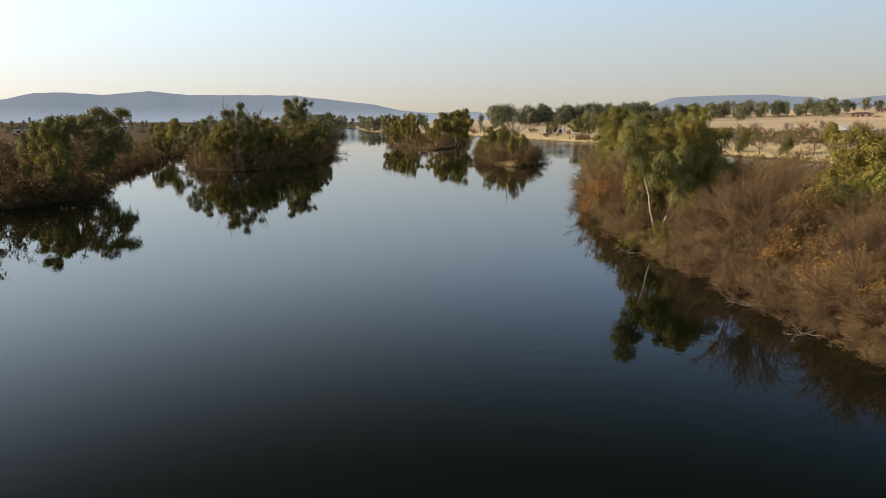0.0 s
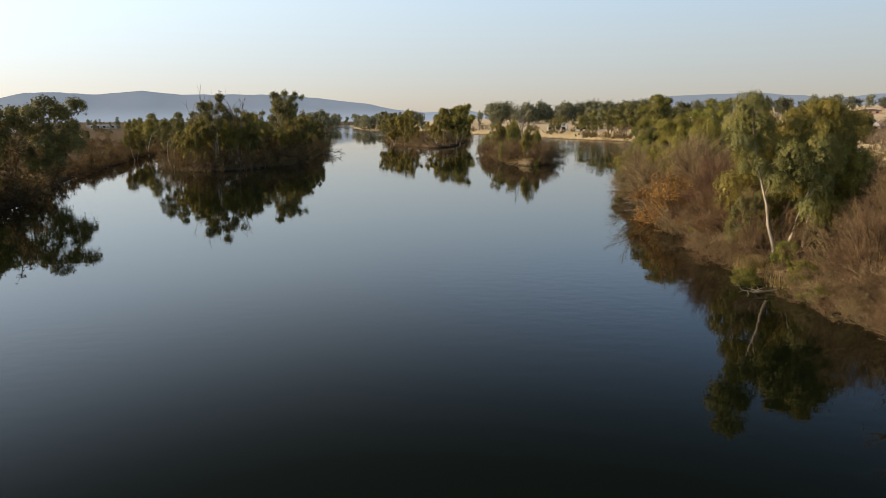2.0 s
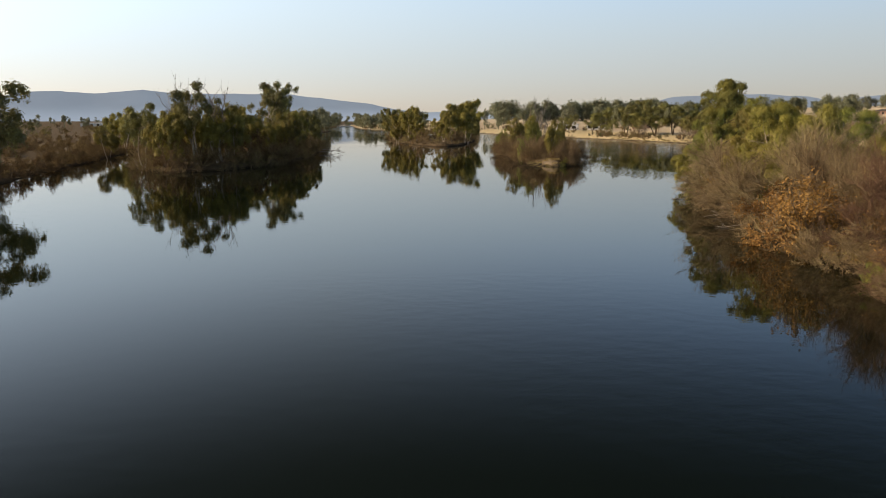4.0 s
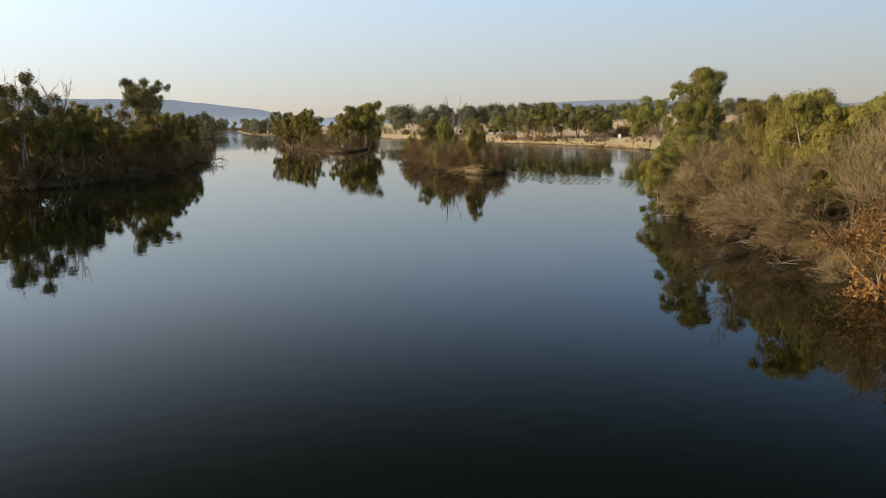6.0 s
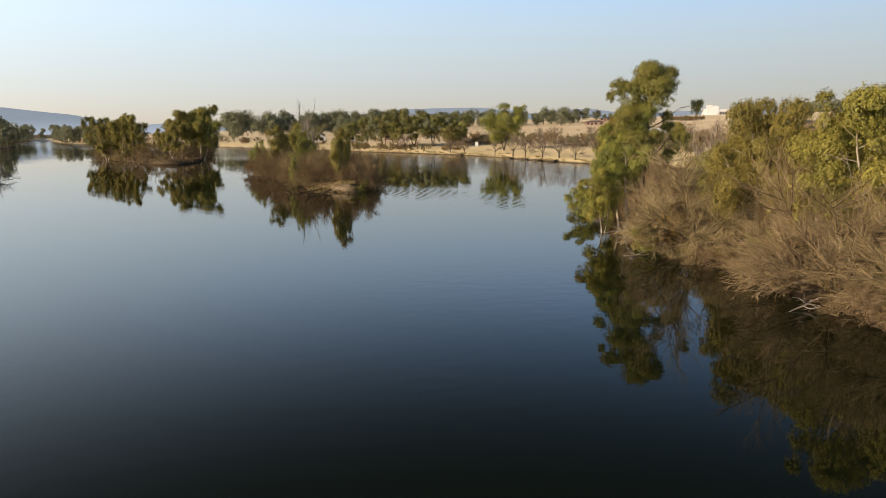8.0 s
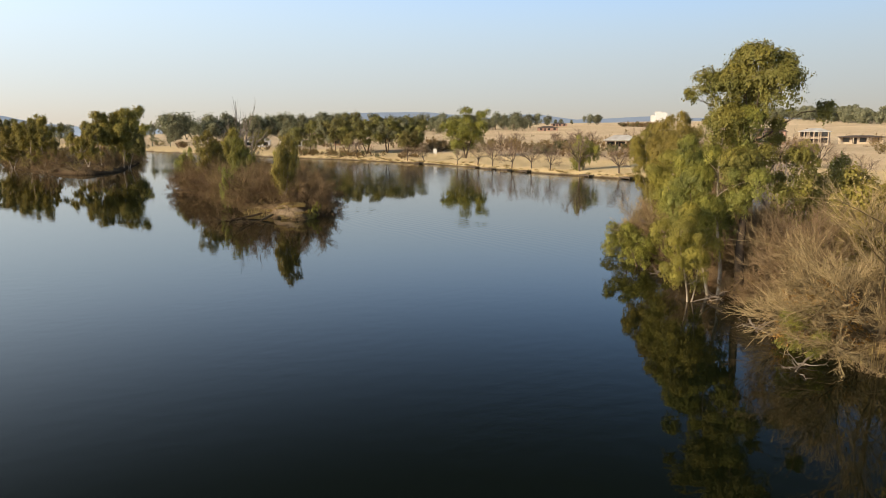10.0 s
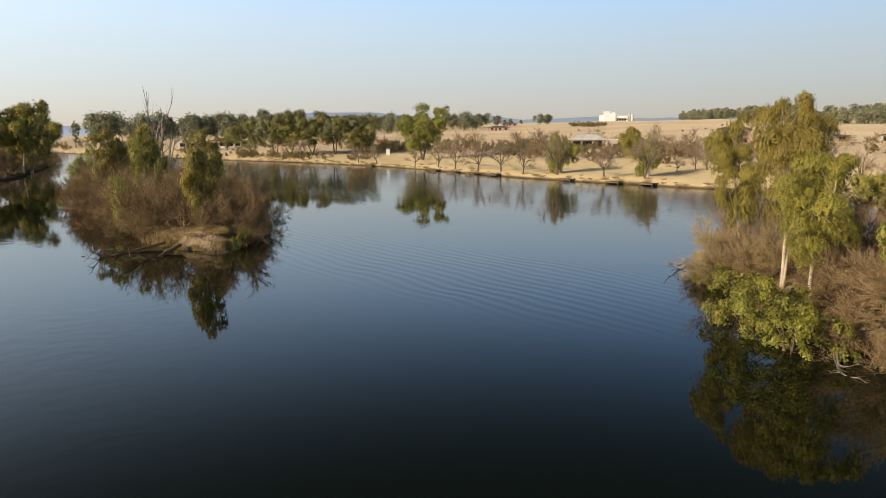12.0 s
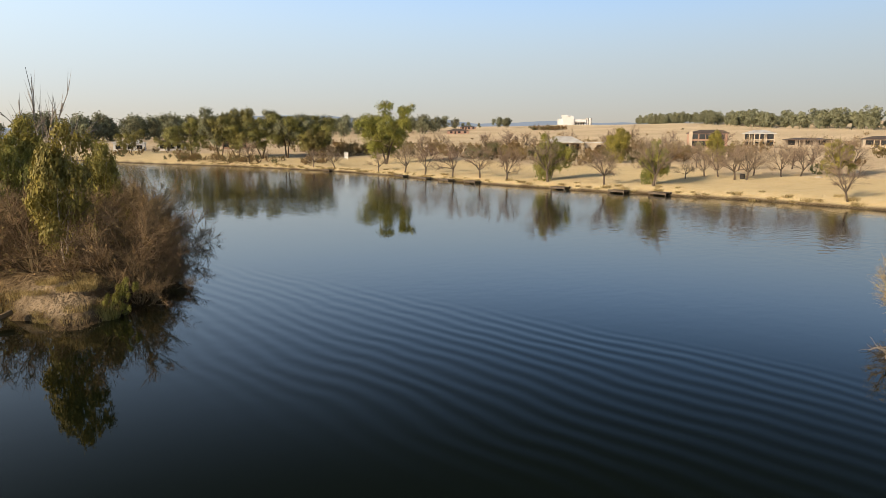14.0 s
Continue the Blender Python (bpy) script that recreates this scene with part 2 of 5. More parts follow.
# ---- mesh helpers ----
class Shape:
    """Collects vertices and faces for one mesh."""

    def __init__(self):
        self.v, self.f, self.count = [], [], 0

    def add(self, v, f):
        v = np.asarray(v, float).reshape(-1, 3)
        self.v.append(v)
        self.f.extend(tuple(i + self.count for i in q) for q in f)
        self.count += len(v)

    def tube(self, path, radii, sides=5):
        path = np.asarray(path, float)
        n = len(path)
        tan = np.gradient(path, axis=0)
        tan /= np.linalg.norm(tan, axis=1)[:, None] + 1e-9
        ref = np.where(np.abs(tan[:, 2:3]) > 0.9, [[1.0, 0, 0]], [[0, 0, 1.0]])
        a = np.cross(tan, ref)
        a /= np.linalg.norm(a, axis=1)[:, None] + 1e-9
        b = np.cross(tan, a)
        ang = np.arange(sides) * 2 * np.pi / sides
        ring = path[:, None] + np.asarray(radii)[:, None, None] * (np.cos(ang)[None, :, None] * a[:, None] + np.sin(ang)[None, :, None] * b[:, None])
        f = [(i * sides + j, i * sides + (j + 1) % sides, (i + 1) * sides + (j + 1) % sides, (i + 1) * sides + j) for i in range(n - 1) for j in range(sides)]
        self.add(ring, f + ([tuple((n - 1) * sides + j for j in range(sides))] if sides > 4 else []))

    def leaves(self, at, along, length, width, rng, face=None):
        """One four-cornered, slightly folded leaf at each place, turned to face a way if given."""
        n = len(at)
        if not n:
            return
        if face is not None:
            face = face / (np.linalg.norm(face, axis=1)[:, None] + 1e-9)
            along = along - face * (along * face).sum(1)[:, None]
        along = along / (np.linalg.norm(along, axis=1)[:, None] + 1e-9)
        side = np.cross(along, rng.normal(size=(n, 3)) if face is None else face)
        side /= np.linalg.norm(side, axis=1)[:, None] + 1e-9
        fold = np.cross(along, side)
        ln = (length * rng.uniform(0.6, 1.3, n))[:, None]
        wd = (width * rng.uniform(0.6, 1.3, n))[:, None]
        v = np.stack([at, at + along * ln * 0.45 + side * wd, at + along * ln + fold * ln * 0.12, at + along * ln * 0.45 - side * wd], 1)
        self.add(v, [(4 * i, 4 * i + 1, 4 * i + 2, 4 * i + 3) for i in range(n)])

    def slivers(self, a, b, r, rng):
        """Fine twigs: a thin three-sided spike from each a to its b."""
        n = len(a)
        d = b - a
        s = np.cross(d, rng.normal(size=(n, 3)))
        s /= np.linalg.norm(s, axis=1)[:, None] + 1e-9
        u = np.cross(d, s)
        u /= np.linalg.norm(u, axis=1)[:, None] + 1e-9
        v = np.stack([a + s * r, a - s * r * 0.5 + u * r * 0.87, a - s * r * 0.5 - u * r * 0.87, b], 1)
        self.add(v, [q for i in range(n) for q in ((4 * i, 4 * i + 1, 4 * i + 3), (4 * i + 1, 4 * i + 2, 4 * i + 3), (4 * i + 2, 4 * i, 4 * i + 3))])

    def wisps(self, a, b, r, rng):
        """The finest twigs: one thin blade from each a to its b."""
        n = len(a)
        w = np.cross(b - a, rng.normal(size=(n, 3)))
        w *= r / (np.linalg.norm(w, axis=1)[:, None] + 1e-9)
        self.add(np.stack([a + w, a - w, b], 1), [(3 * i, 3 * i + 1, 3 * i + 2) for i in range(n)])

    def mesh(self, name, material, smooth=False):
        me = bpy.data.meshes.new(name)
        me.from_pydata(np.concatenate(self.v).tolist() if self.v else [], [], self.f)
        me.materials.append(material)
        if smooth:
            me.polygons.foreach_set("use_smooth", [True] * len(me.polygons))
        me.update()
        return me


def piece(name, shape, mat, parent=None, label="", smooth=False):
    """One mesh object from a Shape or a ready mesh, under its thing."""
    ob = new(name, shape.mesh(name, mat, smooth) if isinstance(shape, Shape) else shape)
    if parent:
        ob.parent = parent
    return tagged(ob, label)


def limb(rng, start, way, length, steps, bend=0.25, lift=0.0):
    """A wandering path."""
    p, d, out = np.array(start, float), np.array(way, float), []
    d /= np.linalg.norm(d)
    out.append(p.copy())
    for _ in range(steps):
        d = d + rng.normal(size=3) * bend + np.array([0, 0, lift])
        d /= np.linalg.norm(d)
        p = p + d * length / steps
        out.append(p.copy())
    return np.array(out)


def along(path, u):
    k = u * (len(path) - 1)
    i = min(int(k), len(path) - 2)
    return path[i] + (path[i + 1] - path[i]) * (k - i)


def splay(az, el):
    return np.array([math.cos(az) * math.cos(el), math.sin(az) * math.cos(el), math.sin(el)])


def gum_tree(seed, height, width, leaves=5000, leaf=0.3, bare=0.3, lean=(0, 0), stems=1, leaf_mat=None, bark=None, name="gum_tree", droop=0.7, narrow=0.19, clump=0.085, limbs=9, trunk_r=0.016, subs=4, spray=9, billows=26):
    """A gum: pale trunk, rising limbs, hanging clumps of narrow leaves with gaps between them."""
    rng = np.random.default_rng(seed)
    wood, crown, tips = Shape(), Shape(), []
    for s in range(stems):
        ang = rng.uniform(0, 6.28)
        off = np.array([math.cos(ang), math.sin(ang), 0]) * (0.12 * s)
        up = splay(ang, 1.5 - 0.22 * s - 0.05)
        h = height * (0.9 - 0.14 * s)
        path = limb(rng, off - np.array([0, 0, 0.3]), up, h, 8, 0.09, 0.05)
        r = (trunk_r * height + 0.03) * (1 - 0.2 * s)
        wood.tube(path, np.linspace(r * 1.25, r * 0.18, len(path)), 7 if subs > 1 else 5)
        tips.append((path[-1], 1.0))
        for i in range(limbs):
            u = bare + (1 - bare) * ((i + rng.uniform(0, 0.9)) / limbs)
            k = (u - bare) / (1 - bare)
            reach = width * (0.55 + 0.65 * math.sin(math.pi * min(1, 0.15 + 0.8 * k))) * rng.uniform(0.45, 1.3) * (1 - 0.35 * k)
            az = i * 2.4 + rng.uniform(-0.5, 0.5) + seed
            lp = limb(rng, along(path, u * 0.97), splay(az, rng.uniform(0.35, 1.0)), reach, 5, 0.14, 0.07)
            lr = r * (1 - 0.75 * u) * 0.55
            wood.tube(lp, np.linspace(lr, lr * 0.25, len(lp)), 5 if subs > 1 else 3)
            tips.append((lp[-1], 0.9))
            for _ in range(subs):
                v = rng.uniform(0.35, 1.0)
                sp = limb(rng, along(lp, v), splay(az + rng.uniform(-1.4, 1.4), rng.uniform(-0.1, 0.9)), reach * rng.uniform(0.22, 0.45), 3, 0.2)
                wood.tube(sp, np.linspace(lr * 0.4, lr * 0.12, len(sp)), 3)
                tips.append((sp[-1], rng.uniform(0.6, 1.1)))
    # the leafy tips: well spread over the crown, so that gaps stay between them
    spots = np.array([c for c, _ in tips])
    chosen, near = [0], np.linalg.norm(spots - spots[0], axis=1)
    while len(chosen) < min(billows, len(spots)):
        chosen.append(int(near.argmax()))
        near = np.minimum(near, np.linalg.norm(spots - spots[chosen[-1]], axis=1))
    size = clump * height * rng.uniform(0.45, 1.4, len(chosen))
    share = (leaves * size ** 2 / (size ** 2).sum()).astype(int)
    for c, big, n in zip(spots[chosen], size, share):
        # each tip carries a billow: sprays of leaves on its shell, hanging at the skirt, facing outwards
        m = max(2, n // spray)
        u = rng.normal(size=(m, 3))
        u[:, 2] = np.where(rng.uniform(0, 1, m) < 0.45, np.abs(u[:, 2]), u[:, 2])
        u /= np.linalg.norm(u, axis=1)[:, None] + 1e-9
        q = u * (0.45 + 0.55 * rng.uniform(0, 1, (m, 1)) ** 0.6) * np.where(rng.uniform(0, 1, (m, 1)) < 0.14, rng.uniform(1.0, 1.25, (m, 1)), 1.0) * big
        q[:, 2] *= 0.85
        skirt = (u[:, 2] < 0.1) & (rng.uniform(0, 1, m) < 0.5)
        q[skirt, 2] -= rng.uniform(0, 0.9, skirt.sum()) * big
        q, face = np.repeat(q, spray, axis=0), np.repeat(u, spray, axis=0)
        q = q + rng.normal(size=q.shape) * np.array([0.45, 0.45, 0.8]) * leaf
        face = face + np.array([0, 0, 0.2]) + rng.normal(size=q.shape) * 0.36
        d = rng.normal(size=q.shape) * 0.5 + np.array([0, 0, -droop])
        crown.leaves(c + q, d, leaf, leaf * narrow, rng, face)
    # true height, and the crown's middle upright over the foot unless the tree leans
    every = np.concatenate(crown.v)
    top, mid = every[:, 2].max(), every.mean(0)
    for shape in (wood, crown):
        shape.v = [np.stack([v[:, 0] - (mid[0] / mid[2] - lean[0]) * v[:, 2], v[:, 1] - (mid[1] / mid[2] - lean[1]) * v[:, 2], v[:, 2] * height / top], 1) for v in shape.v]
    root = new(name)
    piece("trunk", wood, bark or PALE_BARK, root, smooth=True)
    piece("crown", crown, leaf_mat or GUM_LEAF, root)
    return root


def bare_shrub(seed, height, width, stems=12, branches=6, twigs=6, leaves=600, leaf=0.09, twig_mat=None, leaf_mat=None, name="shrub", trunk=0.0, thick=0.012, twig_r=0.009, rise=(0.25, 1.4), wood_mat=None, long_twig=0.65, fork=(0.45, 1.25), wisps=0):
    """A leafless thorny bush or low tree: splayed stems, branches, fine twigs and some dry leaves."""
    rng = np.random.default_rng(seed)
    wood, fine, dry = Shape(), Shape(), Shape()
    r0 = thick * height + 0.012
    base = np.zeros(3)
    if trunk:
        tp = limb(rng, (0, 0, -0.3), (rng.normal() * 0.2, rng.normal() * 0.2, 1), trunk * height + 0.3, 4, 0.1)
        wood.tube(tp, np.linspace(r0 * 2.4, r0 * 1.7, 5), 7)
        base = tp[-1]
    starts, tips = [], []
    for s in range(stems):
        az = s * 2.4 + rng.uniform(-0.4, 0.4)
        el = rng.uniform(*rise) if not trunk else rng.uniform(*fork)
        full = math.hypot(math.cos(el) / width, math.sin(el) / (height - base[2]))
        ln = rng.uniform(0.72, 1.0) / full
        st = base + np.array([math.cos(az), math.sin(az), 0]) * rng.uniform(0, 0.3 if not trunk else 0.03) - np.array([0, 0, 0.15])
        sp = limb(rng, st, splay(az, el), ln * 0.86, 6, 0.13, 0.02 if el < 0.6 else 0.0)
        wood.tube(sp, np.linspace(r0, r0 * 0.25, len(sp)), 4)
        for b in range(branches):
            u = rng.uniform(0.1, 1.0) ** 0.45
            bl = ln * rng.uniform(0.2, 0.4)
            out = along(sp, u) - base
            out = out / (np.linalg.norm(out) + 1e-9) * 0.9 + rng.normal(size=3) * 0.5
            bp = limb(rng, along(sp, u), out, bl, 2, 0.2, 0.05)
            wood.tube(bp, np.linspace(r0 * 0.35, r0 * 0.15, len(bp)), 3)
            for k in range(twigs):
                p = along(bp, rng.uniform(0.1, 1))
                d = (bp[-1] - bp[0]) / bl + rng.normal(size=3) * 0.4 + np.array([0, 0, 0.2])
                e = p + d / np.linalg.norm(d) * min(long_twig, bl * rng.uniform(0.35, 0.95))
                starts.append(p)
                tips.append(e)
    starts, tips = np.array(starts), np.array(tips)
    fine.slivers(starts, tips, twig_r, rng)
    if wisps:
        p = np.repeat(starts, wisps, axis=0)
        way = np.repeat(tips, wisps, axis=0) - p
        ln = np.linalg.norm(way, axis=1)[:, None]
        p = p + way * rng.uniform(0.25, 1, (len(p), 1))
        way = way / (ln + 1e-9) + rng.normal(size=p.shape) * 0.42
        fine.wisps(p, p + way * np.minimum(ln, 0.55) * rng.uniform(0.35, 0.8, (len(p), 1)), twig_r * 0.75, rng)
    ends = starts + (tips - starts) * rng.uniform(0.2, 1, (len(tips), 1))
    if leaves:
        at = ends[rng.integers(0, len(ends), leaves)] + rng.normal(size=(leaves, 3)) * 0.11
        at[:, 2] = np.maximum(at[:, 2], 0.05)
        out = at - np.array([0, 0, height * 0.3])
        out /= np.linalg.norm(out, axis=1)[:, None] + 1e-9
        dry.leaves(at, rng.normal(size=(leaves, 3)), leaf, leaf * 0.34, rng, out + rng.normal(size=(leaves, 3)) * 0.55)
    root = new(name)
    piece("wood", wood, wood_mat or twig_mat or BROWN_BARK, root)
    tagged(piece("twig_mass", fine, twig_mat or TWIG, root), kind="stuff")
    if leaves:
        tagged(piece("foliage", dry, leaf_mat or OLIVE_LEAF, root), kind="stuff")
    return root


def drift(seed, length, n=7, mat=None):
    """A fallen dead limb with crooked side branches, lying half in the water."""
    rng = np.random.default_rng(seed)
    wood = Shape()
    p = limb(rng, (0, 0, 0.25), (1, 0, -0.03), length, 7, 0.12)
    p[:, 2] = np.clip(p[:, 2], -0.12, 0.5)
    r = 0.018 * length + 0.02
    wood.tube(p, np.linspace(r, r * 0.3, len(p)), 6)
    for i in range(n):
        q = limb(rng, along(p, rng.uniform(0.2, 1)), splay(rng.uniform(-1.3, 1.3), rng.uniform(-0.25, 0.6)), length * rng.uniform(0.2, 0.5), 5, 0.2)
        wood.tube(q, np.linspace(r * 0.5, r * 0.12, len(q)), 4)
        for _ in range(4):
            w = limb(rng, along(q, rng.uniform(0.2, 1)), splay(rng.uniform(-1.5, 1.5), rng.uniform(-0.3, 0.7)), length * rng.uniform(0.08, 0.2), 3, 0.25)
            wood.tube(w, np.linspace(r * 0.2, r * 0.06, len(w)), 3)
    return piece("fallen_branch", wood, mat or GREY_BARK)


def tussock(seed, height, spread, blades, mat):
    """A tuft of arching grass or reed blades."""
    rng = np.random.default_rng(seed)
    s = Shape()
    v, f = [], []
    for i in range(blades):
        az, r = rng.uniform(0, 6.28), spread * math.sqrt(rng.uniform(0, 1))
        b = np.array([math.cos(az) * r, math.sin(az) * r, -0.05])
        h, out = height * rng.uniform(0.5, 1.1), rng.uniform(0.1, 0.5)
        t = np.array([math.cos(az + rng.normal() * 0.8), math.sin(az + rng.normal() * 0.8), 0])
        w = np.cross(t, (0, 0, 1)) * 0.0055 * (1 + height)
        m, e = b + t * h * out * 0.35 + np.array([0, 0, h * 0.6]), b + t * h * out + np.array([0, 0, h * 0.95])
        k = len(v)
        v += [b - w, b + w, m + w * 0.8, m - w * 0.8, e]
        f += [(k, k + 1, k + 2, k + 3), (k + 3, k + 2, k + 4)]
    s.add(v, f)
    return piece("grass_tussock", s, mat)


made = {}


def plant(kind, variant, x, y, scale=1.0, turn=None, sink=0.05, wide=1.0, z=None):
    """Stand one plant of a kind on the ground: the first is built, the others are copies of it."""
    build, label, category, group = KINDS[kind]
    key = (kind, variant)
    ob = made.get(key)
    m = Matrix.Translation((x, y, (ground_at(x, y) if z is None else z) - sink)) @ pose(0, 0, 0, 0, 0, random.uniform(0, 360) if turn is None else turn) @ Matrix.Diagonal((scale * wide, scale * wide, scale, 1))
    if ob is None:
        ob = tagged(build(variant), label, category, group)
        made[key] = ob
        ob.matrix_basis = m
        return ob
    keep, ob.scale = tuple(ob.scale), (1, 1, 1)
    c = copy_thing(ob, m)
    ob.scale = keep
    return c


# ---- ground and water ----
def axis(lo, hi, step, far_lo, far_hi, grow=1.09):
    mid = list(np.arange(lo, hi + 0.01, step))
    out, s, v = [], step, hi
    while v < far_hi:
        s *= grow
        v = min(far_hi, v + s)
        out.append(v)
    back, s, v = [], step, lo
    while v > far_lo:
        s *= grow
        v = max(far_lo, v - s)
        back.append(v)
    return np.array(back[::-1] + mid + out)


def build_ground():
    xs, ys = axis(-75, 100, 1.2, -4600, 4600), axis(18, 265, 1.3, -280, 4800)
    gx, gy = np.meshgrid(xs, ys)
    h, scrub, mown = heights(gx, gy)
    nx, ny = len(xs), len(ys)
    verts = np.stack([gx.ravel(), gy.ravel(), h.ravel()], 1)
    faces = [(j * nx + i, j * nx + i + 1, (j + 1) * nx + i + 1, (j + 1) * nx + i) for j in range(ny - 1) for i in range(nx - 1)]
    me = bpy.data.meshes.new("ground")
    me.from_pydata(verts.tolist(), [], faces)
    me.polygons.foreach_set("use_smooth", [True] * len(faces))
    a = me.attributes.new("scrub", "FLOAT", "POINT")
    a.data.foreach_set("value", scrub.ravel().astype(np.float32))
    a = me.attributes.new("mown", "FLOAT", "POINT")
    a.data.foreach_set("value", mown.ravel().astype(np.float32))
    m = bpy.data.materials.new("dry grass and soil")
    m.use_nodes = True
    n, l = m.node_tree.nodes, m.node_tree.links
    p = n["Principled BSDF"]
    p.inputs["Roughness"].default_value, p.inputs["Specular IOR Level"].default_value = 0.95, 0.1
    p.inputs["Sheen Roughness"].default_value = 0.5
    p.inputs["Sheen Tint"].default_value = (1.0, 0.84, 0.56, 1)
    tc, at = n.new("ShaderNodeTexCoord"), n.new("ShaderNodeAttribute")
    at.attribute_name = "scrub"

    def tex(scale, detail=5):
        k = n.new("ShaderNodeTexNoise")
        k.inputs["Scale"].default_value, k.inputs["Detail"].default_value = scale, detail
        l.new(tc.outputs["Object"], k.inputs["Vector"])
        r = n.new("ShaderNodeMapRange")
        r.inputs["From Min"].default_value, r.inputs["From Max"].default_value = 0.35, 0.65
        l.new(k.outputs["Fac"], r.inputs["Value"])
        return r.outputs[0]

    def blend(fac, a, b):
        k = n.new("ShaderNodeMix")
        k.data_type = "RGBA"
        for s, v in (("Factor", fac), ("A", a), ("B", b)):
            if isinstance(v, tuple):
                k.inputs[s].default_value = (*v, 1)
            else:
                l.new(v, k.inputs[s])
        return k.outputs["Result"]

    grass = blend(tex(0.05), (0.7, 0.57, 0.34), (0.61, 0.49, 0.29))
    grass = blend(tex(1.3), grass, blend(tex(0.3), (0.7, 0.56, 0.3), (0.58, 0.45, 0.24)))
    field = blend(tex(0.07), (0.72, 0.59, 0.44), (0.6, 0.485, 0.36))
    field = blend(tex(1.1), field, (0.5, 0.39, 0.27))
    field = blend(tex(0.02, 4), field, blend(tex(0.4), (0.5, 0.39, 0.28), (0.37, 0.285, 0.205)))
    cut = n.new("ShaderNodeAttribute")
    cut.attribute_name = "mown"
    grass = blend(cut.outputs["Fac"], field, grass)
    soil = blend(tex(0.35), (0.14, 0.1, 0.058), (0.09, 0.065, 0.04))
    soil = blend(tex(2.5), soil, (0.2, 0.145, 0.085))
    both = blend(at.outputs["Fac"], grass, soil)
    fuzz = n.new("ShaderNodeMapRange")
    fuzz.inputs["To Min"].default_value, fuzz.inputs["To Max"].default_value = 0.36, 0.0
    l.new(at.outputs["Fac"], fuzz.inputs["Value"])
    l.new(fuzz.outputs[0], p.inputs["Sheen Weight"])
    sep = n.new("ShaderNodeSeparateXYZ")
    l.new(tc.outputs["Object"], sep.inputs[0])
    wet = n.new("ShaderNodeMapRange")
    wet.inputs["From Min"].default_value, wet.inputs["From Max"].default_value = 0.35, 0.12
    l.new(sep.outputs["Z"], wet.inputs["Value"])
    l.new(blend(wet.outputs[0], both, (0.085, 0.06, 0.035)), p.inputs["Base Color"])
    b = n.new("ShaderNodeBump")
    b.inputs["Distance"].default_value = 0.12
    l.new(tex(3.0, 8), b.inputs["Height"])
    l.new(b.outputs[0], p.inputs["Normal"])
    me.materials.append(m)
    tagged(new("ground", me), "dry winter grass and brown scrubland soil sloping to the river", "ground", kind="structure")


build_ground()


